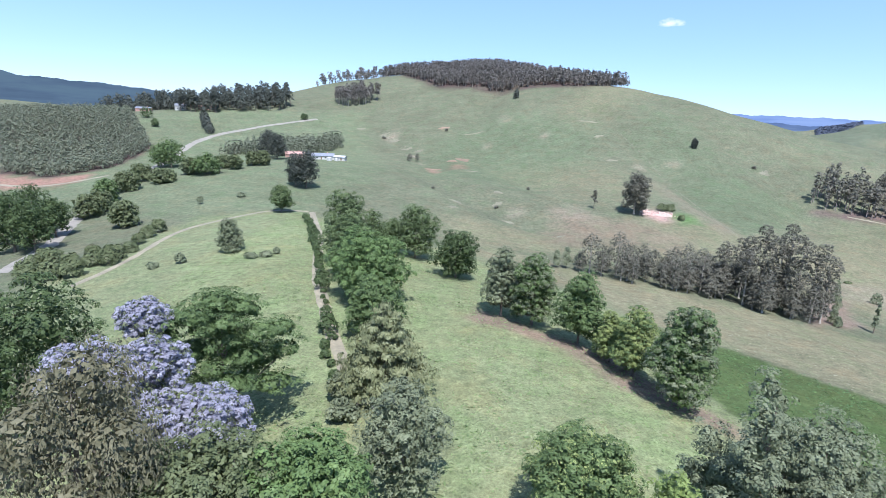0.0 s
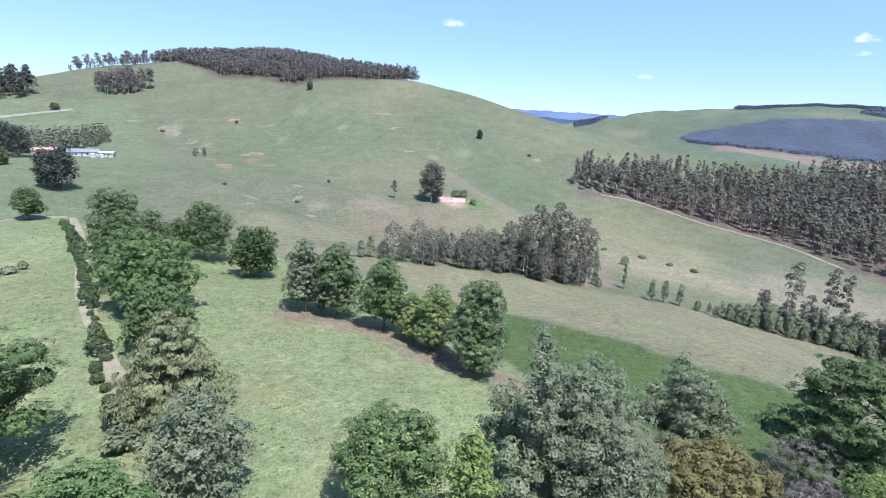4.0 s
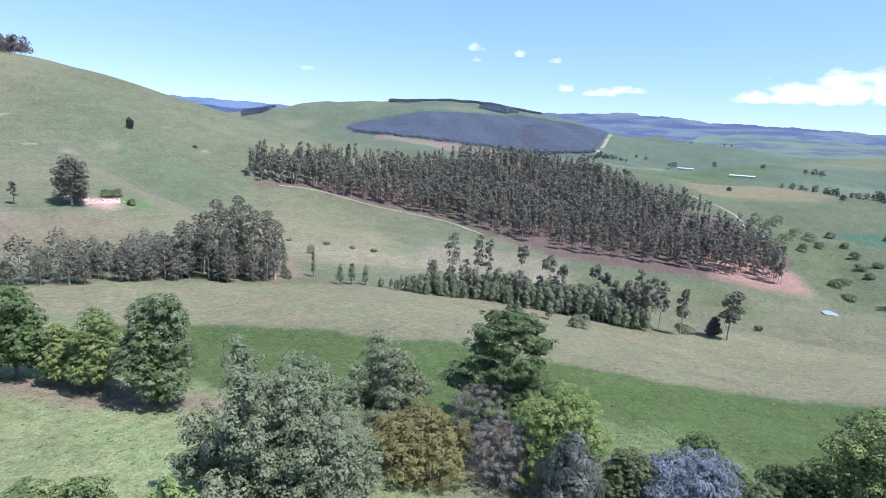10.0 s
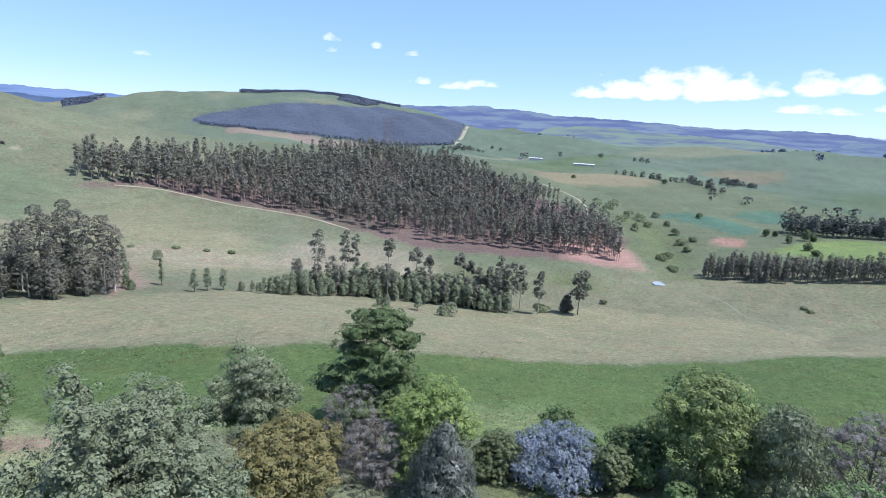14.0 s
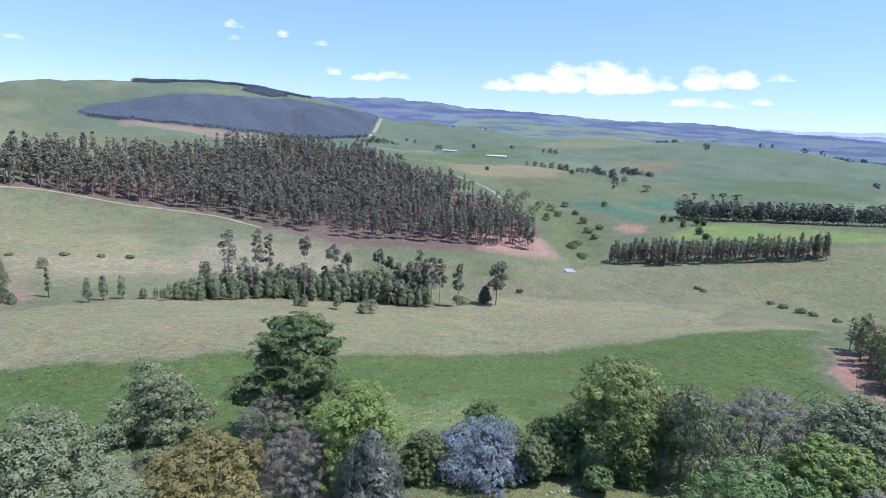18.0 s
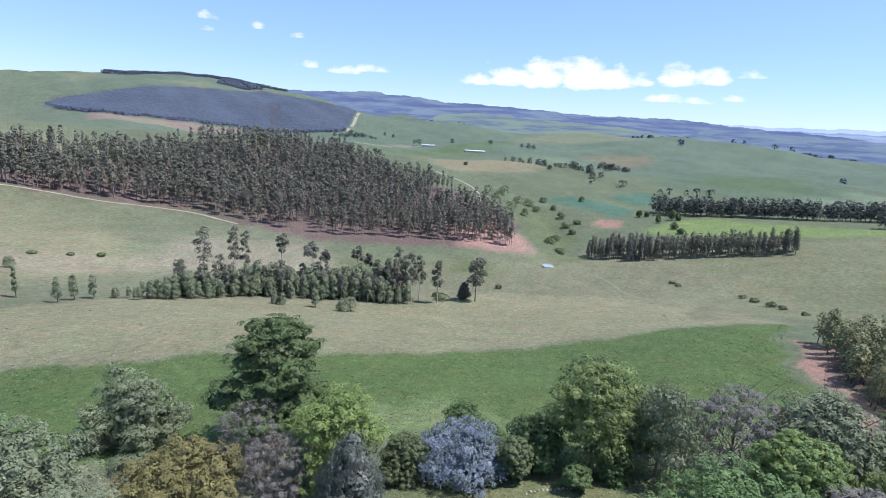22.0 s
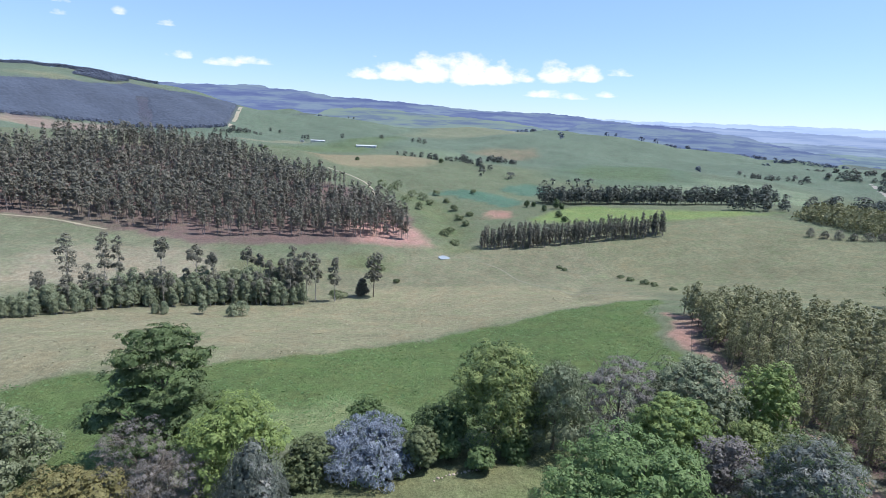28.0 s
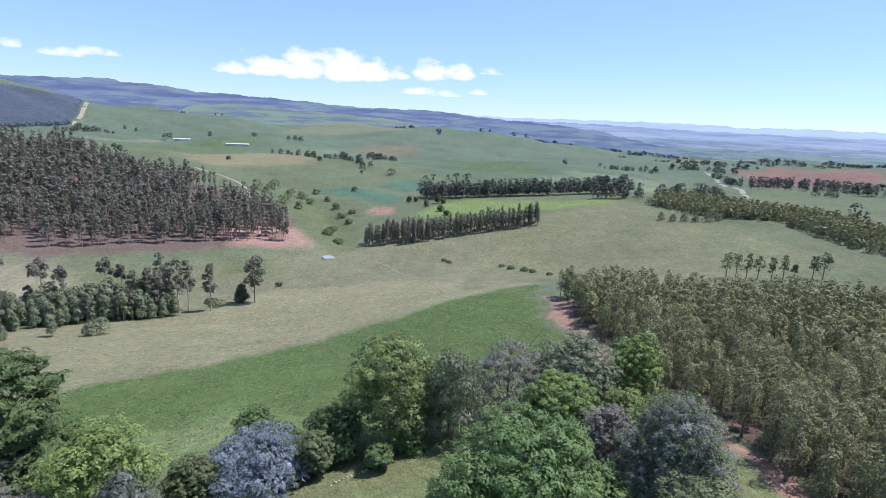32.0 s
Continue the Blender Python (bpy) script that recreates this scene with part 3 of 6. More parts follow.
def strip(name, pts, width, mat, label, lift=0.12, category="track"):
    """A road or track laid over the ground along a few points, smoothly bent."""
    pts = np.array(pts, float)
    n = len(pts)
    fine = []
    for k in range(n - 1):
        p0, p1, p2, p3 = pts[max(k - 1, 0)], pts[k], pts[k + 1], pts[min(k + 2, n - 1)]
        steps = max(3, int(np.hypot(*(p2 - p1)) / 3))
        for u in np.linspace(0, 1, steps, endpoint=False):
            fine.append(0.5 * (2 * p1 + (p2 - p0) * u + (2 * p0 - 5 * p1 + 4 * p2 - p3) * u ** 2 + (3 * p1 - p0 - 3 * p2 + p3) * u ** 3))
    fine = np.array(fine + [pts[-1]])
    tan = np.gradient(fine, axis=0)
    tan /= np.linalg.norm(tan, axis=1)[:, None]
    side = np.stack([-tan[:, 1], tan[:, 0]], 1)
    rng = np.random.default_rng(5)
    V = []
    for o in (-0.5, -0.25, 0, 0.25, 0.5):
        q = fine + side * (o * width * (1 + (0.12 * rng.standard_normal(len(fine)) if abs(o) == 0.5 else 0)))[:, None] if abs(o) == 0.5 else fine + side * (o * width)
        V.append(np.c_[q, height(q[:, 0], q[:, 1]) + lift + (0.06 if abs(o) == 0.25 else 0.0) - (0.5 if abs(o) == 0.5 else 0.0) * lift])
    V = np.stack(V, 1)
    L, C = V.shape[:2]
    i, j = np.meshgrid(np.arange(L - 1), np.arange(C - 1), indexing="ij")
    a = i * C + j
    me = link_quads(name, V.reshape(-1, 3), np.stack([a, a + 1, a + C + 1, a + C], -1).reshape(-1, 4), mat, True)
    return tagged(new(name, me), label, category, kind="structure")

# ---- trees ----


def frond(P, Nrm, size, aspect, rng, along=None):
    """Leaf sprays: one small folded rhomb at each point, facing roughly along Nrm."""
    n = len(P)
    if along is None:
        along = rng.standard_normal((n, 3))
    t = np.cross(Nrm, along)
    t /= np.linalg.norm(t, axis=1)[:, None] + 1e-9
    b = np.cross(Nrm, t)
    s = (size * rng.uniform(0.6, 1.35, n))[:, None]
    V = np.stack([P - b * s, P + t * s * aspect, P + b * s, P - t * s * aspect + Nrm * s * 0.12], 1).reshape(-1, 3)
    return V, np.arange(4 * n).reshape(-1, 4)


def tube(pts, radii, seg=6):
    """A tapered limb through the points."""
    pts = np.asarray(pts, float)
    V, Q = [], []
    ring = np.arange(seg) / seg * 2 * np.pi
    d = np.gradient(pts, axis=0)
    for k, (p, r) in enumerate(zip(pts, radii)):
        w = d[k] / (np.linalg.norm(d[k]) + 1e-9)
        u = np.cross(w, (0.31, 0.95, 0.1))
        u /= np.linalg.norm(u) + 1e-9
        v = np.cross(w, u)
        V.append(p + r * (np.cos(ring)[:, None] * u + np.sin(ring)[:, None] * v))
        if k:
            a = (k - 1) * seg + np.arange(seg)
            a2 = (k - 1) * seg + (np.arange(seg) + 1) % seg
            Q.append(np.stack([a, a2, a2 + seg, a + seg], 1))
    return np.concatenate(V), np.concatenate(Q)


def joined(pieces):
    V, Q, o = [], [], 0
    for v, q in pieces:
        V.append(v)
        Q.append(q + o)
        o += len(v)
    return np.concatenate(V), np.concatenate(Q)


def lobes_of(kind, h, r, rng):
    """The masses that a crown is made of: centre and half-axes of each."""
    out = []
    if kind == "pine":
        k = 36
        for i in range(k):
            f = (i + 0.5) / k
            a = i * 2.4 + rng.uniform(-0.5, 0.5)
            z = h * (0.28 + 0.66 * f)
            o = r * (0.80 * math.sqrt(max(0.0, 1 - f ** 2.6)) + 0.04) * rng.uniform(0.4, 1.15)
            s = r * (0.35 - 0.09 * f) * rng.uniform(0.75, 1.25)
            out.append((o * math.cos(a), o * math.sin(a), z + 0.06 * o, s, s, s * 0.36))
        out.append((0, 0, h * 0.95, r * 0.3, r * 0.3, h * 0.05))
    elif kind == "cone":
        k = 13
        for i in range(k):
            f = (i + 0.5) / k
            a = i * 2.4
            o = r * (1 - f) ** 0.45 * 0.55 * rng.uniform(0.7, 1.15)
            s = r * (0.48 * (1 - f) ** 0.5 + 0.20) * rng.uniform(0.85, 1.15)
            out.append((o * math.cos(a), o * math.sin(a), h * (0.10 + 0.80 * f), s, s, max(s * 0.9, h * 0.06)))
    elif kind == "tier":
        for i in range(44):
            f = (i // 6 + 0.5) / 8
            a = i * 1.05 + (i // 6) * 0.5 + rng.uniform(-0.2, 0.2)
            o = r * 0.66 * (1 - f) ** 0.75 * rng.uniform(0.8, 1.15)
            s = r * (0.36 * (1 - f) + 0.12) * rng.uniform(0.85, 1.2)
            out.append((o * math.cos(a), o * math.sin(a), h * (0.12 + 0.85 * f) - 0.05 * h * rng.random(), s, s, s * 0.34))
    elif kind == "young":
        for i in range(9):
            f = (i + 0.5) / 9
            a = i * 2.4
            o = r * 0.42 * (1 - 0.5 * f) * rng.uniform(0.6, 1.2)
            s = r * (0.66 - 0.30 * f) * rng.uniform(0.85, 1.15)
            out.append((o * math.cos(a), o * math.sin(a), h * (0.20 + 0.74 * f), s, s, s * 1.1))
    elif kind == "spires":  # several leaders over a broad foot
        for ox, oy, top, wide, k in ((-0.25, 0.1, 1.0, 0.5, 9), (0.3, -0.2, 0.93, 0.46, 9), (0.1, 0.4, 0.8, 0.5, 7), (-0.5, -0.4, 0.62, 0.46, 5), (0.55, 0.35, 0.58, 0.46, 5), (0.5, -0.6, 0.5, 0.42, 4)):
            for i in range(k):
                f = (i + 0.5) / k
                a = i * 2.4 + ox * 9
                o = r * wide * 0.55 * (1 - 0.8 * f) * rng.uniform(0.6, 1.2)
                q = r * wide * (0.62 - 0.36 * f) * rng.uniform(0.85, 1.15)
                out.append((ox * r + o * math.cos(a), oy * r + o * math.sin(a), h * top * (0.14 + 0.80 * f), q, q, q * 1.1))
    elif kind == "mast":  # a long bare stem with a small crown at its head
        for i in range(7):
            f, a = (i + 0.5) / 7, i * 2.4 + rng.uniform(-0.6, 0.6)
            o, q = r * rng.uniform(0.2, 0.75) * (1.05 - 0.6 * f ** 2), r * rng.uniform(0.28, 0.46)
            out.append((o * math.cos(a), o * math.sin(a), h * (0.70 + 0.26 * f), q, q, q))
    elif kind == "gum":
        k = 11
        for i in range(k):
            f = (i + 0.5) / k
            a = i * 2.4 + rng.uniform(-0.6, 0.6)
            o = r * rng.uniform(0.2, 0.8) * (1.05 - 0.6 * f ** 2)
            s = r * rng.uniform(0.28, 0.50)
            out.append((o * math.cos(a), o * math.sin(a), h * (0.36 + 0.58 * f), s, s, s * 0.95))
    elif kind == "dome":
        out.append((0, 0, h - r * 0.85, r * 0.6, r * 0.6, r * 0.62))
        for i in range(20):
            a, q = i * 2.4 + rng.uniform(-0.3, 0.3), 1 - 1.6 * (i + 0.5) / 20
            o = r * 0.70 * math.sqrt(1 - q * q) * rng.uniform(0.85, 1.1)
            s = r * rng.uniform(0.27, 0.42)
            out.append((o * math.cos(a), o * math.sin(a), max(s, h - r + r * 0.64 * q), s, s, s * 0.85))
    elif kind in ("bush", "canopy"):
        out.append((0, 0, h * 0.45, r * 0.72, r * 0.72, h * 0.45))
        for i in range(9):
            a, f = i * 2.4, rng.uniform(0.15, 0.72)
            s = r * rng.uniform(0.32, 0.46)
            out.append((r * 0.6 * math.cos(a) * (1 - 0.5 * f), r * 0.6 * math.sin(a) * (1 - 0.5 * f), h * f, s, s, min(s, h * 0.3)))
    else:  # broad
        zc = h * 0.52
        out.append((0, 0, zc, r * 0.62, r * 0.62, h * 0.40))
        for i in range(20):
            a, f = i * 2.4 + rng.uniform(-0.3, 0.3), (i + 0.5) / 20
            z = h * (0.13 + 0.73 * f)
            o = r * 0.66 * math.sqrt(max(0.05, 1 - (2 * f - 0.8) ** 2 / 1.6)) * rng.uniform(0.75, 1.1)
            s = r * rng.uniform(0.28, 0.44)
            out.append((o * math.cos(a), o * math.sin(a), z, s, s, s * rng.uniform(0.75, 1.05)))
        out.append((rng.uniform(-0.2, 0.2) * r, rng.uniform(-0.2, 0.2) * r, h * 0.88, r * 0.34, r * 0.34, h * 0.12))
    return np.array(out)


def core(Lb, share, count, size, rng):
    """The close-grown inside of a crown: leaves lying over a deeper skin of each mass."""
    area = Lb[:, 3] * Lb[:, 5]
    k = rng.choice(len(Lb), count, p=area / area.sum())
    u = rng.standard_normal((count, 3)) + np.array((0, 0, 0.25))
    u /= np.linalg.norm(u, axis=1)[:, None]
    P = Lb[k, :3] + u * Lb[k, 3:] * (share * rng.uniform(0.85, 1.1, count))[:, None]
    P[:, 2] = np.maximum(P[:, 2], 0.3)
    w = u + 0.3 * rng.standard_normal(u.shape)
    return frond(P, w / np.linalg.norm(w, axis=1)[:, None], size, 0.62, rng)


def spaced(P, gap, most):
    """Which of the points to keep so that none stands nearer than gap to another."""
    keep = []
    taken = np.empty((0, 3))
    for k, p in enumerate(P):
        if not len(taken) or (((taken - p) / gap[k]) ** 2).sum(1).min() > 1:
            keep.append(k)
            taken = np.vstack([taken, p])
            if len(keep) >= most:
                break
    return np.array(keep)


def boughs(Lb, r, n, size, rng, flat, open_):
    """Leaves gathered in separate tufts over the skin of the crown, with shaded gaps between."""
    area = Lb[:, 3] * Lb[:, 5]
    m = 1100
    own = rng.choice(len(Lb), m, p=area / area.sum())
    w = rng.standard_normal((m, 3))
    w /= np.linalg.norm(w, axis=1)[:, None]
    w[:, 2] = np.where(w[:, 2] < -0.3, -w[:, 2], w[:, 2])
    centre = Lb[own, :3] + w * Lb[own, 3:] * rng.uniform(0.82, 1.0, m)[:, None]
    deep = np.zeros(m, bool)
    for k in range(len(Lb)):
        deep |= ((((centre - Lb[k, :3]) / Lb[k, 3:]) ** 2).sum(1) < 0.5) & (own != k)
    centre, w = centre[~deep], w[~deep]
    tuft = float(np.clip(r * 0.135, 0.45, 1.25)) * rng.uniform(0.65, 1.4, len(w))
    kept = spaced(centre, tuft * (1.12 if open_ else 1.0), 420)
    centre, w, tuft = centre[kept], w[kept], tuft[kept]
    pick = rng.choice(len(kept), n, p=tuft ** 2 / (tuft ** 2).sum())
    u = rng.standard_normal((n, 3)) * 0.75 + w[pick] * 0.75 + np.array((0, 0, 0.75))
    u /= np.linalg.norm(u, axis=1)[:, None]
    shape = np.array((1.0, 1.0, flat))
    P = centre[pick] + u * shape * (tuft[pick] * (1.06 - 0.5 * rng.random(n) ** 1.6))[:, None]
    return P, u


def crown(kind, h, r, n, size, rng, aspect=0.55, droop=0.0, lobes=None, dense=0.0, upright=False):
    """Leaves spread over the skin of a crown's masses, with gaps."""
    Lb = lobes_of(kind, h, r, rng) if lobes is None else lobes
    area = (Lb[:, 3] * Lb[:, 5])
    if n >= 1200:
        P, u = boughs(Lb, r, n, size, rng, 0.45 if kind in ("pine", "tier") else 0.75, dense == 0.0)
        Nrm = u * 1.2 + rng.standard_normal(u.shape) * 0.20 + np.array((0, 0, 0.25))
    else:
        pick = rng.choice(len(Lb), int(n * 1.7), p=area / area.sum())
        u = rng.standard_normal((len(pick), 3))
        u /= np.linalg.norm(u, axis=1)[:, None]
        u[:, 2] = np.where(u[:, 2] < -0.45, -u[:, 2], u[:, 2])
        rad = 1.08 - 0.34 * rng.random(len(pick)) ** 1.7
        rad = rad * (1 + 0.16 * np.sin(u[:, 0] * 5 + pick) * np.sin(u[:, 1] * 5 + 2 * pick) + 0.10 * np.sin(u[:, 2] * 11 + 3 * pick + u[:, 0] * 7))
        P = Lb[pick, :3] + u * rad[:, None] * Lb[pick, 3:]
        keep = np.ones(len(P), bool)
        for k in range(len(Lb)):
            e = (((P - Lb[k, :3]) / Lb[k, 3:]) ** 2).sum(1)
            keep &= (e > 0.55) | (pick == k)
        P, u = P[keep][:n], u[keep][:n]
        # small trees shade as one rounded body
        u = u * 0.6 + np.stack([P[:, 0] / r, P[:, 1] / r, 0 * P[:, 0]], 1) * 0.7
        Nrm = u * 1.1 + rng.standard_normal(u.shape) * 0.24 + np.array((0, 0, 3.0 if kind == "canopy" else 0.6))
    Nrm /= np.linalg.norm(Nrm, axis=1)[:, None]
    along = None
    if droop:
        fall = rng.random(len(P)) ** 1.5 * droop
        P = P - np.stack([0 * fall, 0 * fall, fall], 1)
        Nrm[:, 2] *= 0.35
        Nrm /= np.linalg.norm(Nrm, axis=1)[:, None]
        along = np.array((0, 0, 1.0)) + 0.22 * rng.standard_normal(P.shape)
    elif upright:
        along = u * 0.7 + np.array((0, 0, 0.8)) + 0.2 * rng.standard_normal(P.shape)
        Nrm = Nrm + rng.standard_normal(P.shape) * 0.6
        Nrm /= np.linalg.norm(Nrm, axis=1)[:, None]
    P[:, 2] = np.maximum(P[:, 2], 0.15)
    leaves = frond(P, Nrm, size, aspect, rng, along)
    if dense:
        leaves = joined([leaves, core(Lb, dense * 0.92, int(n * 0.40), size * 1.8, rng)])
    return leaves, Lb


def trunk_and_limbs(h, girth, Lb, rng, top=0.86, limbs=9, seg=7):
    lean = rng.uniform(-0.04, 0.04, 2) * h
    zs = np.array([-0.6, 0.0, 0.06, 0.2, 0.42, 0.65, top]) * h
    zs[0] = -0.8
    pts = np.stack([lean[0] * (zs / h) ** 2, lean[1] * (zs / h) ** 2, zs], 1)
    out = [tube(pts, girth * np.array([1.5, 1.35, 1.0, 0.85, 0.62, 0.38, 0.10]), seg)]
    order = rng.permutation(len(Lb))[:limbs]
    for k in order:
        c = Lb[k]
        end = c[:3] + rng.uniform(-0.2, 0.2, 3) * c[3:]
        z0 = max(h * 0.14, end[2] - np.hypot(end[0], end[1]) * 0.9 - 0.08 * h)
        z0 = min(z0, h * 0.7)
        start = np.array([lean[0] * (z0 / h) ** 2, lean[1] * (z0 / h) ** 2, z0])
        mid = start * 0.5 + end * 0.5 + np.array([0, 0, -0.06 * h * rng.random()])
        g = girth * 0.42 * (1 - 0.5 * z0 / h)
        out.append(tube([start, mid, end], [g, g * 0.6, g * 0.15], 5))
        for _ in range(2):
            tip = end + rng.standard_normal(3) * c[3:] * 0.6
            out.append(tube([mid, mid * 0.4 + tip * 0.6, tip], [g * 0.4, g * 0.25, g * 0.06], 4))
        if limbs > 12:  # the fine twigs of a thin crown
            for _ in range(9):
                tip = c[:3] + rng.standard_normal(3) * c[3:] * 0.75 + np.array([0, 0, c[5] * 0.4])
                out.append(tube([end, end * 0.5 + tip * 0.5 + rng.standard_normal(3) * 0.15, tip], [0.05, 0.035, 0.012], 3))
    return joined(out)


SEED = [11]


def tree(x, y, h, r, leaf_mat, label, kind="broad", n=5200, size=0.34, bark=None, name="tree", aspect=0.55, droop=0.0, girth=None, limbs=9, group="", extra=None, category="tree", dense=None, upright=False):
    """One tree: an empty at its foot with a trunk and a crown."""
    SEED[0] += 1
    rng = np.random.default_rng(SEED[0])
    base = new(name)
    base.empty_display_size = 0.5
    base.location = (x, y, float(height(x, y)))
    base.rotation_euler = (0, 0, rng.uniform(0, 6.28))
    if n >= 2500:
        n, size = int(n * 1.6), size * 0.55
    if dense is None:
        dense = 0.0 if n < 1200 or limbs > 15 or kind == "gum" else 0.8 if kind in ("dome", "bush") else 0.72
    (V, Q), Lb = crown(kind, h, r, n, size, rng, aspect, droop, None, dense, upright)
    tv = trunk_and_limbs(h, girth or max(0.10, h * 0.018), Lb, rng, limbs=limbs)
    t = new("trunk", link_quads("trunk", *tv, bark or M_BARK, True))
    c = new("crown", link_quads("crown", V, Q, leaf_mat))
    t.parent = c.parent = base
    if extra:  # a second colour of leaf or blossom mixed into the crown
        mat2, share, word = extra
        (V2, Q2), _ = crown(kind, h * 1.01, r * 1.03, int(n * share), size, rng, aspect, droop, Lb, 0.0, upright)
        b = new(word, link_quads(word, V2, Q2, mat2))
        b.parent = base
    return tagged(base, label, category, group)


def scatter(poly, spacing, rng, jitter=0.3, rows=0.0):
    """Points in rows inside a polygon."""
    poly = np.array(poly, float)
    lo, hi = poly.min(0) - 5, poly.max(0) + 5
    c, s = math.cos(rows), math.sin(rows)
    span = np.hypot(*(hi - lo)) / 2
    g = np.arange(-span, span, spacing)
    gx, gy = np.meshgrid(g, g)
    gx, gy = gx.ravel() + rng.normal(0, jitter * spacing, gx.size), gy.ravel() + rng.normal(0, jitter * spacing, gy.size)
    mid = (lo + hi) / 2
    x, y = mid[0] + c * gx - s * gy, mid[1] + s * gx + c * gy
    ok = inside(poly, x, y) > 0
    return x[ok], y[ok]


def far_arrays(kind, h, r, n, size, seed, aspect=0.7):
    rng = np.random.default_rng(seed)
    (V, Q), Lb = crown(kind, h, r, n, size, rng, aspect)
    stem = tube(np.array([(0, 0, -0.8), (0.05, 0, h * 0.4), (0, 0.05, h * 0.9)]), [h * 0.016, h * 0.011, h * 0.003], 3)
    return (V, Q), stem


def woods(name, xs, ys, variants, scale_lo, scale_hi, leaf_mat, bark, label, seed, category="woods"):
    """Many far trees as one mass of stuff: crowns, with the stems as their part."""
    rng = np.random.default_rng(seed)
    CV, CQ, SV, SQ, oc, os_ = [], [], [], [], 0, 0
    zs = height(xs, ys)
    for x, y, z in zip(xs, ys, zs):
        (V, Q), (tv, tq) = variants[rng.integers(len(variants))]
        s, a = rng.uniform(scale_lo, scale_hi), rng.uniform(0, 6.28)
        wide = s * rng.uniform(0.85, 1.2)
        ca, sa = math.cos(a) * wide, math.sin(a) * wide
        for (v, q, VV, QQ, o) in ((V, Q, CV, CQ, oc), (tv, tq, SV, SQ, os_)):
            VV.append(np.stack([x + ca * v[:, 0] - sa * v[:, 1], y + sa * v[:, 0] + ca * v[:, 1], z + s * v[:, 2]], 1))
            QQ.append(q + o)
        oc, os_ = oc + len(V), os_ + len(tv)
    ob = tagged(new(name, link_quads(name, np.concatenate(CV), np.concatenate(CQ), leaf_mat)), label, category, kind="stuff")
    st = new("stems", link_quads("stems", np.concatenate(SV), np.concatenate(SQ), bark, True))
    st.parent = ob
    tagged(st, kind="stuff")
    return ob


def stand(name, xs, ys, h, r, kind, leaf_mat, bark, label, group, n=420, size=0.42, kinds=4, lo=0.8, hi=1.15, seed=3, aspect=0.55, category="tree", limbs=5, girth=None, sizes=None):
    """Single trees of one kind: a few built, the others copies that share their meshes."""
    rng = np.random.default_rng(seed)
    first = []
    for k, (x, y) in enumerate(zip(xs, ys)):
        s = rng.uniform(lo, hi) * (1.0 if sizes is None or k < kinds else sizes[k])
        if k < kinds:
            first.append(tree(x, y, h * s, r * s, leaf_mat, label, kind, n, size, bark, name, aspect, limbs=limbs, group=group, girth=girth, category=category))
            continue
        src = first[rng.integers(kinds)]
        m = Matrix.LocRotScale((x, y, float(height(x, y))), Euler((0, 0, rng.uniform(0, 6.28))), Vector((s * rng.uniform(0.9, 1.15), s * rng.uniform(0.9, 1.15), s)))
        copy_thing(src, m)

# ---- trees round the house ground ----
tree(-31.8, 41.8, 28.5, 9.4, M_WEEP, "tall weeping tree with hanging olive brown foliage", n=9000, size=0.36, droop=3.2, aspect=0.32)
tree(-42.2, 58.7, 22.6, 4.6, M_PURPLE, "jacaranda in full lilac bloom above darker leaves", "dome", n=6500, size=0.30, extra=(M_OLIVE, 0.22, "foliage"))
tree(-35.2, 60.5, 22.0, 4.4, M_PURPLE, "jacaranda in full lilac bloom above darker leaves", "dome", n=6000, size=0.30, extra=(M_OLIVE, 0.22, "foliage"))
tree(-26.6, 56.8, 17, 4.7, M_PURPLE, "lower jacaranda in lilac bloom beside a green tree", "dome", n=6000, size=0.30, extra=(M_OLIVE, 0.22, "foliage"))
tree(-33.0, 57.8, 17.0, 4.0, M_PURPLE, "jacaranda in lilac bloom between two others", "dome", n=5000, size=0.30, extra=(M_OLIVE, 0.22, "foliage"))
tree(-41.5, 70.6, 23.8, 3.5, M_PURPLE, "jacaranda with pale lilac blossom behind the others", "dome", n=4500, size=0.30, extra=(M_OLIVE, 0.22, "foliage"))
tree(-60.3, 71.9, 26, 12, M_DARK, "large dark green broadleaf tree", n=9000, size=0.42)
tree(-33.6, 77.0, 22, 11.0, M_GREEN, "wide mid green tree with spreading layers", "pine", n=15000, size=0.38, aspect=0.36)
tree(-22.1, 44.8, 18, 8.2, M_OLIVE, "rounded olive green tree with dense crown", "dome", n=8000, size=0.34)
tree(-12.7, 47.3, 16, 7.2, M_BRIGHT, "bright green domed broadleaf tree", "dome", n=8000, size=0.34)
tree(-3.8, 59.9, 14.3, 6.0, M_GREY, "grey green tree with a white trunk", n=6500, size=0.30, bark=M_PALE_BARK)
tree(-9.0, 83.5, 17, 8.2, M_CEDAR, "pale drooping cedar with tiered branches", "tier", n=9000, size=0.44, aspect=0.35, droop=0.5)
tree(-17.7, 126.8, 17.2, 10.2, M_BRIGHT, "large bright green broadleaf tree beside the farm track", n=8000, size=0.45)
tree(-13.5, 106, 13, 6.5, M_GREEN, "green broadleaf tree beside the farm track", n=4500, size=0.40)
tree(-29.8, 162.3, 21, 9.4, M_NEEDLE, "dark pine beside the farm track", "young", n=6500, size=0.45)
tree(-26.0, 146, 17, 7.4, M_NEEDLE, "dark pine beside the farm track", "young", n=4500, size=0.45)
tree(-23.9, 178, 16, 5.4, M_NEEDLE, "slim dark pine beside the others", "cone", n=3000, size=0.40)
tree(-9.7, 184.7, 18.5, 8.2, M_NEEDLE, "dark green round crowned tree in the meadow", n=5000, size=0.45)
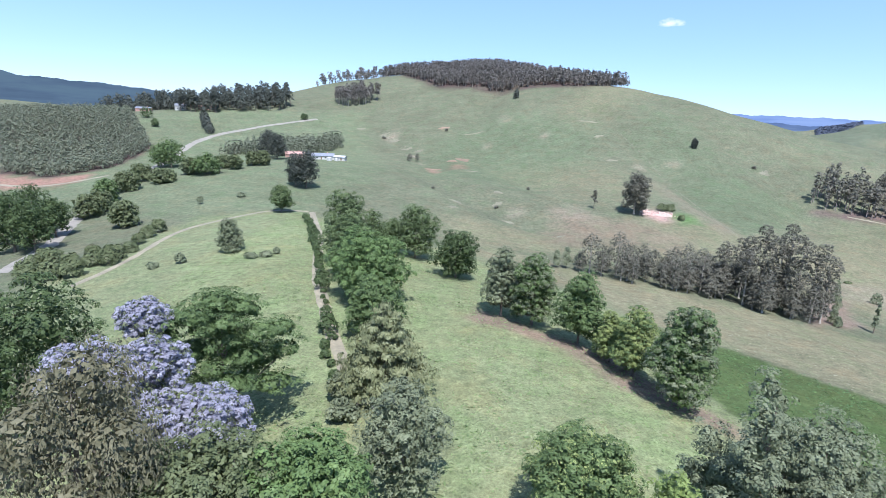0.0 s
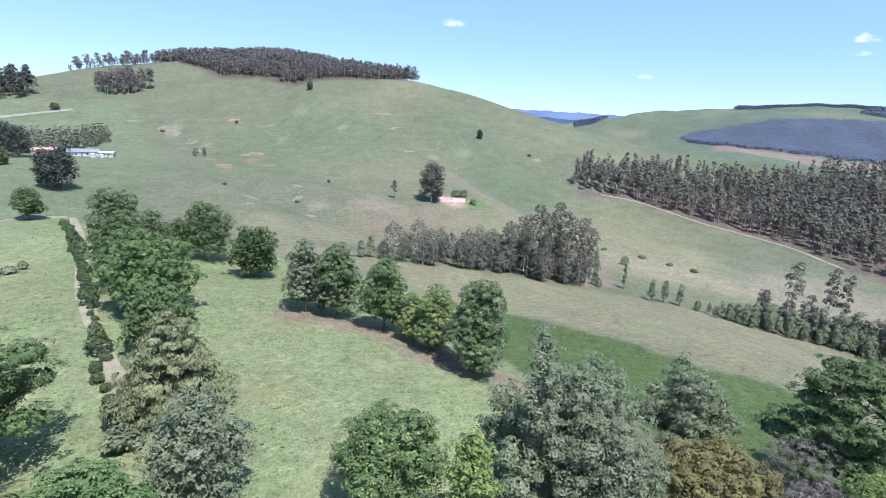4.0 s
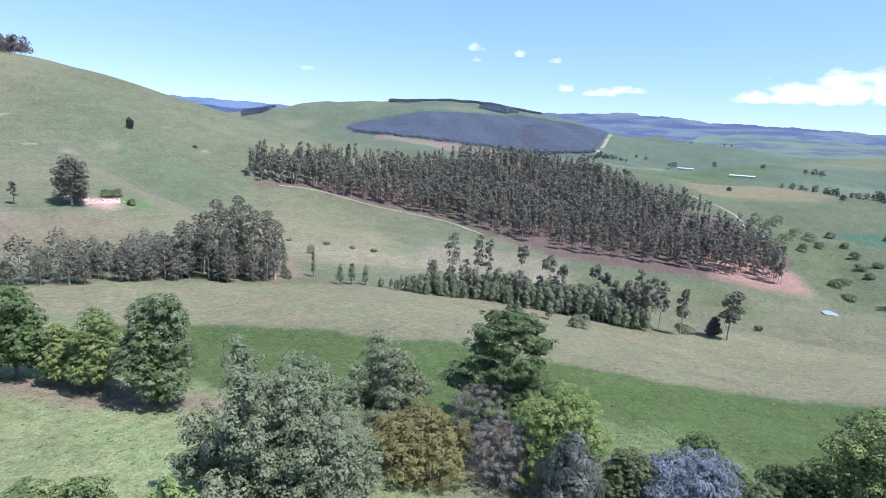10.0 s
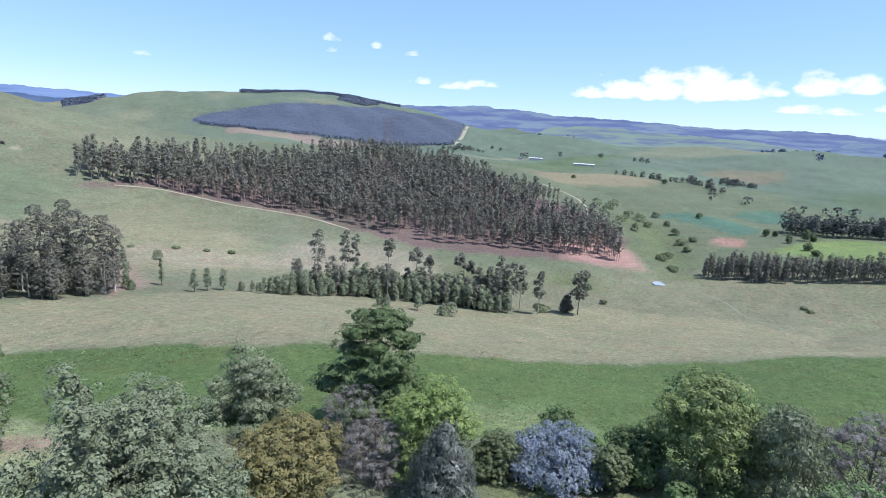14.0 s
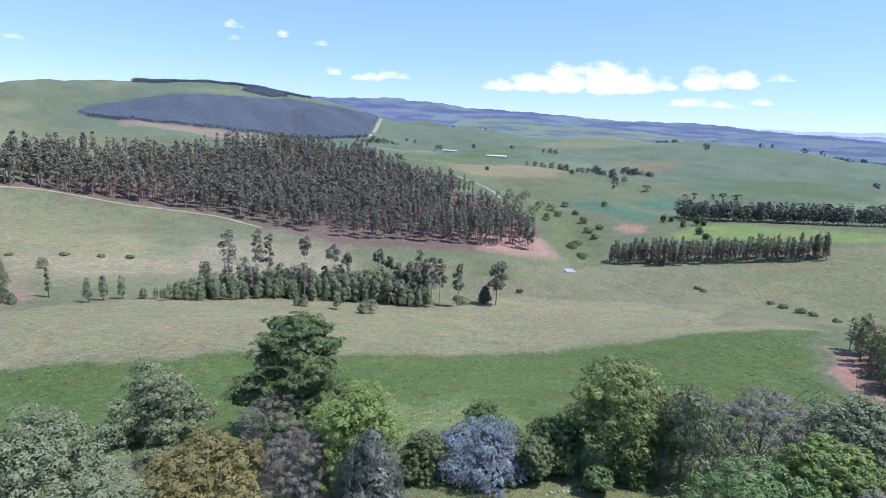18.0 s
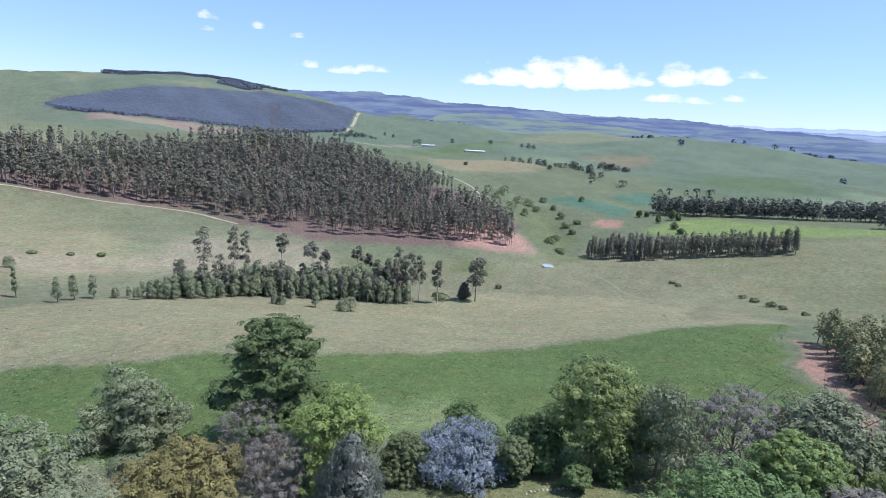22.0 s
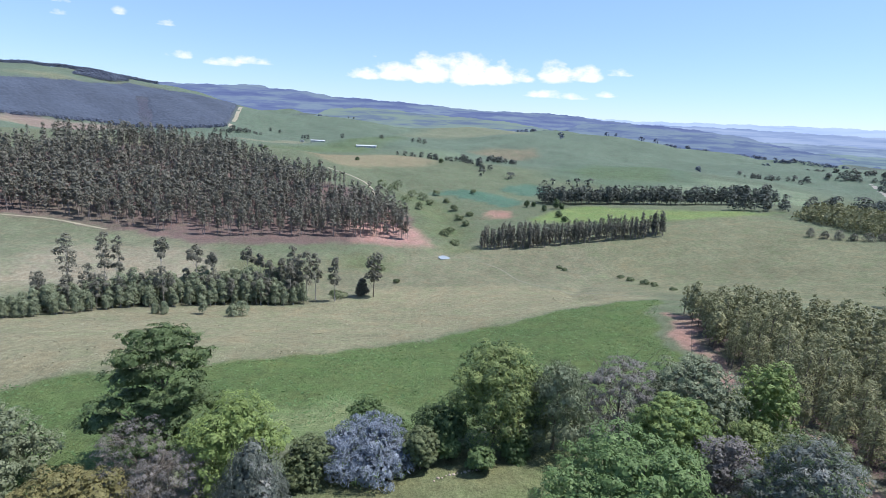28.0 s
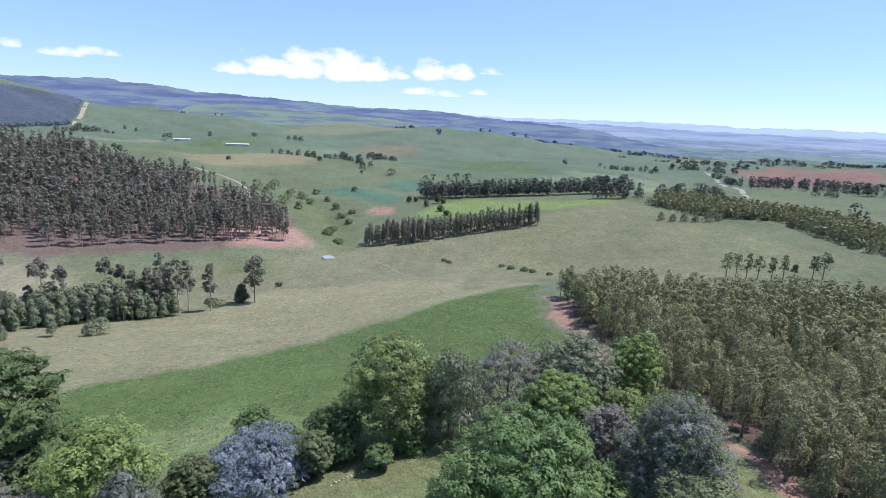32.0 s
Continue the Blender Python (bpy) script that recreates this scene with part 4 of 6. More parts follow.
tree(4.3, 161.9, 14.8, 7.4, M_DARK, "dark green spreading tree at the meadow edge", n=5000, size=0.42)
tree(-18.5, 189.1, 12, 5.0, M_NEEDLE, "small dark pine behind the others", n=2500, size=0.42)
ROW = "row of trees along the meadow"
tree(15.2, 127.1, 17.2, 5.6, M_GREY, "grey green broadleaf tree in a row", "young", n=5500, size=0.38, group=ROW)
tree(22.3, 123.0, 18, 6.0, M_GREEN, "grey green broadleaf tree in a row", n=6000, size=0.38, group=ROW, extra=(M_GREY, 0.6, "foliage"))
tree(31.2, 112.8, 16.3, 6.0, M_GREEN, "mid green broadleaf tree in a row", "young", n=5500, size=0.38, group=ROW)
tree(35.8, 104.1, 10.5, 3.8, M_YELLOW, "small yellow green tree in a row", "young", n=3500, size=0.34, group=ROW)
tree(38.6, 98.1, 13.5, 5.2, M_YELLOW, "yellow green broadleaf tree in a row", "young", n=4500, size=0.34, group=ROW, extra=(M_GREEN, 0.6, "foliage"))
tree(43.2, 87.1, 17.8, 6.8, M_GREEN, "tall grey green broadleaf tree ending a row", "young", n=7000, size=0.36, group=ROW, extra=(M_GREY, 0.6, "foliage"))
tree(16.9, 53.4, 12.8, 6.6, M_GREEN, "rounded green tree with lighter patches", "dome", n=7500, size=0.30, extra=(M_YELLOW, 0.25, "foliage"))
tree(24.0, 46.1, 13.5, 3.2, M_LIME, "small vivid lime green tree", n=3200, size=0.26)
tree(37.0, 53.2, 21.0, 9.4, M_GREY, "large airy grey green tree with several leaders", "spires", n=13000, size=0.32)
tree(47.0, 57.0, 15, 8.6, M_GREY, "airy grey green tree", n=7500, size=0.30)
tree(72.1, 63.8, 14, 8.2, M_GREY, "thin crowned grey green tree at the field edge", "spires", n=7500, size=0.30)
tree(78.6, 42.3, 23, 8.6, M_NEEDLE, "tall dark pine with flat tiers of needles", "pine", n=16000, size=0.36, aspect=0.36)
tree(60.6, 46.3, 9.2, 8.0, M_BROWN, "round bronze brown tree", "dome", n=8500, size=0.28)
tree(70.5, 42.3, 11.8, 5.6, M_BARE, "grey half bare tree with fine twigs", n=5600, size=0.30, aspect=0.25, limbs=20)
tree(66.0, 36.0, 8.6, 5.6, M_BARE, "grey half bare tree with fine twigs", n=5600, size=0.30, aspect=0.25, limbs=20)
tree(70.6, 29.4, 14.6, 6.8, M_LIME, "lime green broadleaf tree beneath a pine", n=7000, size=0.30)
tree(42.5, 45.4, 12.4, 6.4, M_GREY, "low grey green tree", n=6000, size=0.28)
tree(63.0, 24.5, 12.2, 4.6, M_SILVER, "grey weeping conifer with hanging sprays", "cone", n=6500, size=0.34, droop=1.6, aspect=0.22)
tree(76.3, 11.8, 8.4, 7.2, M_BLUE, "round blue grey flowering tree", "dome", n=9000, size=0.34, aspect=0.3, upright=True, extra=(M_GREEN, 0.12, "foliage"))
tree(88.2, 13.4, 7.6, 4.0, M_GREEN, "small green tree behind the blue one", n=3000, size=0.30)
tree(82.1, -7.1, 16.6, 7.8, M_YELLOW, "broad yellow green tree with dark hollows", n=8000, size=0.32, extra=(M_DARK, 0.5, "foliage"))
tree(80.0, 1.5, 8.6, 4.8, M_DARK, "dark leafy bush beneath a taller tree", "bush", n=4500, size=0.28, category="bush", name="bush")
tree(79.6, -15.9, 14.6, 5.8, M_GREY, "grey green tree with drooping leaves", n=6500, size=0.28, droop=0.8, aspect=0.35)
tree(82.5, -26.5, 14, 6.6, M_BARE, "bare purple grey tree with spreading branches", n=10000, size=0.32, aspect=0.34, limbs=21)
tree(79.9, -36.6, 16, 7.6, M_GREY, "grey green tree with visible dark limbs", n=7500, size=0.34, limbs=14)
tree(71.0, -29.8, 13.0, 5.4, M_LIME, "light green feathery tree", "dome", n=7500, size=0.28, extra=(M_BRIGHT, 0.6, "foliage"))
tree(57.6, -20.0, 13.6, 11.0, M_BRIGHT, "very broad bright green tree with dense crown", "dome", n=13000, size=0.32)
tree(78.7, -47.0, 17.2, 5.2, M_LIME, "slender yellow green tree beside the plantation", n=5200, size=0.32)
tree(69.4, -39.3, 11, 4.4, M_YELLOW, "low yellow green tree", n=4200, size=0.28)
tree(63.9, -33.3, 11.4, 4.2, M_BARE, "small dark grey tree", n=4200, size=0.24)
tree(54.6, -36.7, 16, 6.8, M_SILVER, "dark tree with glinting silver leaves", n=8500, size=0.30, aspect=0.35, extra=(M_DARK, 0.5, "foliage"))
tree(66.5, -47.0, 10.5, 6.0, M_OLIVE, "low olive green tree beside the plantation", n=5000, size=0.28)
tree(42.5, -31.1, 14, 6.0, M_OLIVE, "rounded olive green tree", "dome", n=6500, size=0.28)
tree(74.0, 20.0, 7.8, 4.2, M_OLIVE, "olive green bush beside a weeping conifer", "bush", n=4500, size=0.28, category="bush", name="bush")
tree(75.2, 4.2, 7.2, 3.2, M_OLIVE, "olive green bush beside the blue flowering tree", "bush", n=3600, size=0.28, category="bush", name="bush")
for _x, _y, _h, _r in ((85, 0.5, 3.4, 2.6), (73.4, -4.3, 4.0, 2.2), (77.5, 0.5, 4.9, 2.6), (77, -9.6, 3.6, 2.6), (90, 9, 3.4, 3.0), (93.5, -14, 4.5, 4.0)):
    tree(_x, _y, _h, _r, M_GREEN, "small green shrub on the lawn", "bush", n=1400, size=0.24, name="shrub", category="shrub", limbs=4, group="lawn shrubs")

# ---- stands of trees ----
_rng = np.random.default_rng(21)
_px, _py = scatter([(178, -82), (138, -70), (105, -65), (82, -64.5), (57, -60), (38, -61), (34, -72), (125, -205), (143, -190), (150, -150), (153, -124), (172, -100)], 3.7, _rng, 0.24, 0.5)
_o = np.argsort(np.hypot(_px - 5, _py - 3))
_px, _py = _px[_o], _py[_o]
stand("plantation_tree", _px[:300], _py[:300], 11.3, 2.3, "young", M_YOUNG, M_BARK, "young gum tree in dense plantation rows", "gum plantation", n=900, size=0.19, seed=4, limbs=4, lo=0.72, hi=1.2, kinds=8)
woods("plantation", _px[300:], _py[300:], [far_arrays("young", 11.3, 2.3, 330, 0.32, s) for s in (1, 2, 3)], 0.8, 1.12, M_YOUNG, M_BARK, "dense young gum plantation behind the front rows", 6)

FOREST = [(262, 408), (327, 390), (358, 325), (372, 265), (362, 205), (352, 155), (376, 110), (396, 60), (406, 20), (470, 30), (535, 95), (539, 144), (612, 240), (590, 290), (552, 350), (528, 385), (500, 392), (486, 357), (450, 385), (400, 430), (310, 448)]
_fx, _fy = scatter(FOREST, 5.6, _rng, 0.42, 0.3)
_gap = np.sin(_fx * 0.045 + 1.2 * np.sin(_fy * 0.05)) * np.sin(_fy * 0.04 + 0.7) + 0.5 * np.sin(_fx * 0.11 + _fy * 0.09) + _rng.normal(0, 0.25, len(_fx))
_open = np.maximum(np.maximum(np.exp(-((_fx - 505) ** 2 + (_fy - 368) ** 2) / 1000), np.exp(-((_fx - 515) ** 2 + (_fy - 282) ** 2) / 620)), np.exp(-((_fx - 500) ** 2 + (_fy - 80) ** 2) / 1300)) > 0.55
_fx, _fy = _fx[(_gap > -0.9) & ~_open], _fy[(_gap > -0.9) & ~_open]
_o = np.argsort(np.hypot(_fx - 5, _fy - 3))
_fx, _fy = _fx[_o], _fy[_o]
stand("gum_tree", _fx[:300], _fy[:300], 22, 3.0, "gum", M_FOREST, M_GUMBARK, "tall gum tree with pale stem in the hillside forest", "hillside gum forest", n=380, size=0.50, seed=5, limbs=5, girth=0.19, lo=0.6, hi=1.15, kinds=7)
woods("gum_forest", _fx[300:], _fy[300:], [far_arrays("gum", 22, 3.0, 120, 0.80, s) for s in (4, 5, 6, 44)], 0.55, 1.15, M_FOREST, M_GUMBARK, "gum forest covering the hillside behind its edge", 7)

_bx, _by = scatter([(52, 208), (72, 196), (100, 188), (134, 182), (150, 200), (128, 226), (80, 222)], 5.4, _rng, 0.4, 0.2)
stand("belt_tree", _bx, _by, 14, 4.2, "broad", M_GUM, M_PALE_BARK, "grey green gum tree in a shelter belt", "shelter belt", n=800, size=0.40, seed=8, lo=0.6, hi=1.15, kinds=6)
for _x, _y, _h in ((124, 196, 27), (132, 192, 31), (136, 205, 34), (140, 188, 26), (118, 204, 26), (108, 200, 22), (127, 208, 31), (143, 199, 29), (114, 194, 22), (130, 200, 30)):
    tree(_x, _y, _h, 5.2, M_GUM, "tall grey gum tree with pale trunk in a shelter belt", "gum", n=3200, size=0.48, bark=M_PALE_BARK, group="shelter belt", girth=0.35)

_lx, _ly = scatter([(176, 160), (193, 140), (212, 122), (228, 90), (241, 60), (268, 70), (258, 100), (234, 138), (204, 164)], 3.3, _rng, 0.4, 0.2)
_u = np.clip((160 - _ly) / 100, 0, 1)
_front = np.clip((inside([(176, 160), (193, 140), (212, 122), (228, 90), (241, 60), (268, 70), (258, 100), (234, 138), (204, 164)], _lx, _ly) - 2) / 10, 0, 1)
stand("thicket_tree", _lx, _ly, 8.2, 2.1, "young", M_GREY, M_PALE_BARK, "grey green young gum in a valley thicket", "valley thicket", n=640, size=0.32, seed=9, lo=0.65, hi=1.15, kinds=7, sizes=0.7 + 0.6 * _u + 0.7 * _front * _rng.random(len(_lx)))
_tx, _ty = scatter([(190, 154), (212, 128), (228, 94), (241, 62), (262, 70), (252, 104), (228, 140), (206, 158)], 7.0, _rng, 0.4, 0.2)
stand("slender_gum", _tx, _ty, 15, 2.5, "gum", M_GUM, M_PALE_BARK, "slender gum with a bare pale stem in a thicket", "valley thicket", n=520, size=0.40, seed=19, lo=0.7, hi=1.15, kinds=7, girth=0.16)
for _x, _y, _h, _r, _k in ((220.8, 153.5, 28, 4.4, "gum"), (232.6, 145.5, 28.5, 4.2, "gum"), (235.9, 141.4, 27, 3.4, "gum"), (232.5, 120.9, 28, 4.0, "mast"), (241, 109.8, 24, 4.2, "mast"), (239.9, 102, 22, 3.0, "mast"), (249.9, 89.7, 24, 3.6, "mast"), (247.6, 83, 22, 3.0, "mast"), (247, 73, 21, 3.4, "gum"), (250, 66, 23, 3.6, "gum"), (247.9, 61.6, 25, 3.8, "gum"), (243, 68, 20, 3.2, "gum"), (256, 70, 27, 3.8, "gum"), (252, 58.5, 24, 3.2, "gum"), (245, 78, 20, 3.0, "gum"), (250, 49, 22, 3.2, "gum")):
    tree(_x, _y, _h, _r, M_GUM, "tall gum with a long pale stem above a thicket", _k, n=1150, size=0.42, bark=M_PALE_BARK, group="valley thicket", girth=0.24, limbs=7)

_sx, _sy = scatter([(398, -30), (392, -65), (398, -96), (397, -138), (394, -167), (408, -170), (414, -95), (412, -30)], 4.2, _rng, 0.25, 0.1)
stand("shelter_tree", _sx, _sy, 17, 2.5, "young", M_GUM, M_GUMBARK, "dark gum in a straight shelter strip", "shelter strip", n=420, size=0.45, seed=10, lo=0.85, hi=1.05)

_hx, _hy = scatter([(-20, 768), (74, 716), (143, 706), (222, 694), (215, 790), (60, 960), (-120, 960)], 6.3, _rng, 0.25, 0.3)
woods("hilltop_wood", _hx, _hy, [far_arrays("young", 17, 3.4, 70, 1.1, s) for s in (7, 8, 9)], 0.8, 1.2, M_TOPWOOD, M_PALE_BARK, "dark gum wood along the hilltop", 8)
_qx, _qy = scatter([(-298, 360), (-262, 358), (-246, 390), (-256, 468), (-349, 597), (-440, 530)], 4.6, _rng, 0.2, 0.3)
woods("hill_plantation", _qx, _qy, [far_arrays("cone", 10, 2.7, 90, 0.6, s) for s in (10, 11, 12)], 0.8, 1.15, M_HILLGUM, M_BARK, "young grey green plantation on a slope", 9)
_qx, _qy = scatter([(-193, 462), (-138, 465), (-104, 535), (-112, 575), (-185, 520)], 5.0, _rng, 0.2, 0.3)
woods("house_wood", _qx, _qy, [far_arrays("cone", 11, 3.0, 80, 0.8, s) for s in (13, 14)], 0.8, 1.15, M_HILLGUM, M_BARK, "young plantation behind the farmhouses", 10)
_qx, _qy = scatter([(405, -269), (333, -269), (302, -301), (225, -267), (205, -267), (175, -300), (320, -350), (440, -312)], 4.6, _rng, 0.2, 0.3)
woods("ridge_plantation", _qx, _qy, [far_arrays("cone", 9, 2.6, 56, 0.85, s) for s in (15, 16)], 0.8, 1.15, M_YOUNG, M_BARK, "young gum plantation along a grassy ridge", 11)
_qx, _qy = scatter([(560, -110), (550, -192), (505, -318), (525, -325), (575, -195), (590, -110)], 6.2, _rng, 0.3, 0.3)
woods("valley_wood", _qx, _qy, [far_arrays("young", 17, 5.0, 150, 0.9, s) for s in (17, 18)], 0.7, 1.15, M_WOODS, M_BARK, "dark belt of trees across the valley", 12)

# ---- roads and tracks ----
strip("road", [(-141, 163), (-150, 195), (-172, 244), (-190, 299), (-211, 386), (-233, 508), (-204, 593), (-155, 646)], 6.0, M_ROAD, "pale gravel road along the valley side", category="road")
strip("track", [(-104, 143), (-101, 165), (-103, 210), (-85, 251), (-67, 261)], 2.6, M_TRACK, "sandy farm track curving across the slope")
strip("track", [(-65, 260), (-48, 202), (-36, 149), (-26, 116), (-22, 105), (-12, 80)], 3.0, M_TRACK, "straight sandy farm track beside a hedge")
strip("track", [(-300, 330), (-277, 331), (-254, 329), (-238, 342), (-227, 360)], 4.0, M_TRACK, "sandy farm track below a plantation")

# ---- trees and bushes of the western slope ----
for _x, _y, _h, _r in ((-161, 195, 22, 8), (-151, 192, 20, 8), (-161, 217, 17, 6.5), (-175, 208, 22, 8), (-176, 224, 22, 9)):
    tree(_x, _y, _h, _r, M_DARK, "dark green tree in a clump beside the road", n=2600, size=0.55, group="roadside clump")
SLOPE = [(-197, 386, 19, 12), (-206, 390, 17, 9), (-188, 330, 10, 7), (-170, 322, 7, 8), (-179, 280, 12, 7), (-170, 252, 11, 6.5), (-138, 227, 10.8, 6.8), (-151, 339, 12, 9), (-140, 358, 9, 5), (-134, 373, 9, 5), (-127, 374, 10, 5.4), (-182, 304, 10.5, 7.5), (-170, 262, 10, 6), (-151, 364, 8, 6), (-162, 343, 10, 7)]
for _x, _y, _h, _r in SLOPE:
    tree(_x, _y, _h, _r, M_GREEN if _h > 11 else M_OLIVE, "bushy green tree scattered on the grassy slope", n=1500, size=0.55, group="slope trees")
for _x, _y, _h, _r in ((-146, 442, 23, 8.5), (-134, 428, 21, 8.5), (-81, 311, 22, 8), (-88, 314, 19, 6)):
    tree(_x, _y, _h, _r, M_WOODS, "tall dark tree beside the farmhouses", n=2600, size=0.6, group="farmhouse trees")
tree(-78, 253, 14, 6.6, M_NEEDLE, "dense dark round tree beside a track bend", "bush", n=3000, size=0.5)
tree(-69, 169, 11, 4.4, M_GREY, "conical grey green tree alone in the meadow", "cone", n=3000, size=0.4)
HEDGE = [(-130, 164, 5.7, 3.4), (-125, 166, 6.3, 3.8), (-116, 161, 5.6, 3.7), (-111, 164, 4.7, 3.7), (-105, 163, 6.3, 3.6), (-107, 169, 5.6, 3.7), (-107, 178, 3.6, 2.9), (-111, 190, 4.2, 2.8), (-113, 200, 4.9, 3.2), (-113, 208, 5.6, 3.3), (-110, 153, 5.3, 4.1), (-116, 152, 5.8, 4.1), (-122, 151, 5.9, 4.2), (-134, 175, 5.2, 3.6), (-118, 175, 4.5, 3.0), (-128, 158, 5, 4)]
for _x, _y, _h, _r in HEDGE:
    tree(_x, _y, _h, _r, M_OLIVE, "olive green shrub in a rough hedgerow", "bush", n=900, size=0.42, name="shrub", category="shrub", limbs=3, group="slope hedgerow")
for _x, _y, _h, _r in ((-80, 158, 3.5, 1.9), (-87, 155, 1.9, 1.9), (-59, 160, 1.7, 2.4), (-55, 162, 1.7, 2.2), (-53, 166, 2.3, 1.3), (-108, 282, 2.6, 2.6), (-123, 267, 4.4, 1.9)):
    tree(_x, _y, _h, _r, M_GREY, "small grey green bush in the meadow", "bush", n=500, size=0.32, name="bush", category="bush", limbs=3, group="meadow bushes")
_k = np.linspace(0, 1, 44)
_rr = np.random.default_rng(31)
stand("hedge_shrub", -64 + 46 * _k ** 0.9 + _rr.normal(0, 0.5, 44), 243 - 157 * _k + _rr.normal(0, 0.6, 44), 2.6, 1.7, "bush", M_DARK, M_BARK, "low dark green shrub in a hedge along the track", "track hedge", n=420, size=0.26, seed=12, category="shrub", lo=0.6, hi=1.3, limbs=3)
for _x, _y, _h, _r in ((-15.9, 82.5, 4.5, 3.0), (-14.5, 76, 4.0, 2.6), (-6.5, 72, 3.2, 2.4)):
    tree(_x, _y, _h, _r, M_GREY, "grey green bush beneath a cedar", "bush", n=1300, size=0.26, name="bush", category="bush", limbs=4)

# ---- ridge, hilltop and far woods ----
_qx, _qy = scatter([(-340, 655), (-300, 632), (-250, 645), (-205, 668), (-196, 700), (-250, 760), (-420, 720), (-430, 650)], 7.6, _rng, 0.35, 0.3)
woods("ridge_wood", _qx, _qy, [far_arrays("broad", 16, 5.5, 150, 0.95, 21), far_arrays("cone", 15, 4.5, 120, 0.95, 22), far_arrays("gum", 22, 5, 150, 0.95, 23)], 0.7, 1.15, M_WOODS, M_BARK, "dark mixed wood along the ridge behind houses", 13)
for _x, _y, _h in ((-226, 690, 27), (-216, 694, 28), (-205, 698, 29), (-272, 640, 30), (-268, 634, 25), (-300, 640, 26)):
    tree(_x, _y, _h, 6, M_WOODS, "tall gum standing above the ridge", "gum", n=900, size=0.9, group="ridge gums")
for _i in range(7):
    tree(-262 + _i * 4.2, 588 - _i * 7.5, 15 - _i * 0.6, 4.6, M_WOODS, "dark conifer in a short row across the slope", "cone", n=500, size=0.8, group="slope row")
for _x, _y, _h, _r in ((-312, 567, 10, 6.5), (-287, 536, 8, 3.4), (-168, 640, 7, 4.2)):
    tree(_x, _y, _h, _r, M_DARK, "small dark tree in a pasture", n=600, size=0.7)
_qx, _qy = scatter([(-150, 715), (-133, 706), (-105, 714), (-90, 735), (-110, 752), (-152, 742)], 6.5, _rng, 0.3, 0.3)
stand("grove_tree", _qx, _qy, 20, 4.0, "gum", M_TOPWOOD, M_PALE_BARK, "pale stemmed gum in a small hillside grove", "hillside grove", n=300, size=0.8, seed=14, girth=0.22)
_qx, _qy = scatter([(-225, 850), (-200, 900), (-80, 940), (-95, 868), (-150, 842)], 13, _rng, 0.35, 0.3)
woods("skyline_wood", _qx, _qy, [far_arrays("gum", 17, 4.5, 110, 1.1, 24), far_arrays("cone", 14, 4, 90, 1.1, 25)], 0.6, 1.2, M_TOPWOOD, M_PALE_BARK, "loose wood along the hill skyline", 15)


def canopy(name, poly, step, top, mat, label, gap):
    """The closed roof of a far plantation: one low sheet of crowns over the ground."""
    g = np.random.default_rng(88)
    poly = np.array(poly, float)
    gx, gy = np.meshgrid(np.arange(poly[:, 0].min(), poly[:, 0].max(), step), np.arange(poly[:, 1].min(), poly[:, 1].max(), step), indexing="ij")
    gx, gy = gx + g.uniform(-0.35, 0.35, gx.shape) * step, gy + g.uniform(-0.35, 0.35, gx.shape) * step
    deep = inside(poly, gx.ravel(), gy.ravel()).reshape(gx.shape)
    ok = (deep > 0) & (gap(gx, gy) > 9)
    z = height(gx, gy) + np.where(deep < step * 1.5, 0.3, 0.3 + top * np.clip((gap(gx, gy) - 9) / 30, 0, 1)) + g.uniform(-0.5, 0.5, gx.shape)
    n, m = gx.shape
    i, j = np.meshgrid(np.arange(n - 1), np.arange(m - 1), indexing="ij")
    full = ok[:-1, :-1] & ok[1:, :-1] & ok[:-1, 1:] & ok[1:, 1:]
    a = (i * m + j)[full]
    me = link_quads(name, np.stack([gx, gy, z], -1).reshape(-1, 3), np.stack([a, a + m, a + m + 1, a + 1], -1), mat)
    return tagged(new(name, me), label, "woods", kind="stuff")


def clearing(x, y):
    """Distance from a ragged clearing that runs down the middle of the block."""
    u = np.clip(((x - 1235) * 185 + (y - 646) * 106) / (185 ** 2 + 106 ** 2), 0, 1)
    return np.hypot(x - 1235 - 185 * u, y - 646 - 106 * u) + 3 * np.sin(x * 0.05 + y * 0.03)


canopy("hazy_hill_forest", HILL_BLOCK, 5.0, 3.5, M_HAZED_CANOPY, "dark plantation covering a far hill, tinted blue grey for haze", clearing)


def along(points, spacing, wide, rng):
    """Points strewn along a line."""
    P = np.array(points, float)
    xs, ys = [], []
    for a, b in zip(P, P[1:]):
        k = max(2, int(np.hypot(*(b - a)) / spacing))
        u = np.linspace(0, 1, k, endpoint=False)
        xs += list(a[0] + (b[0] - a[0]) * u + rng.normal(0, wide, k))
        ys += list(a[1] + (b[1] - a[1]) * u + rng.normal(0, wide, k))
    return np.array(xs), np.array(ys)


_qx, _qy = along([(1020, 1050), (987, 934), (1029, 880), (1094, 844), (1147, 794), (1202, 726), (1206, 631), (1250, 559), (1325, 508)], 5, 2.5, _rng)
woods("plantation_edge", _qx, _qy, [far_arrays("cone", 7.5, 4.2, 30, 1.6, 36)], 0.7, 1.1, M_HAZEWOODS, M_BARK, "dark row of trees along a plantation's lower edge", 24)
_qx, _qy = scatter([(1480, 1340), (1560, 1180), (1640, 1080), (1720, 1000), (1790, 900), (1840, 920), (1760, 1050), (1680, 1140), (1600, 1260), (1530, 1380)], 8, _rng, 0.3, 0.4)
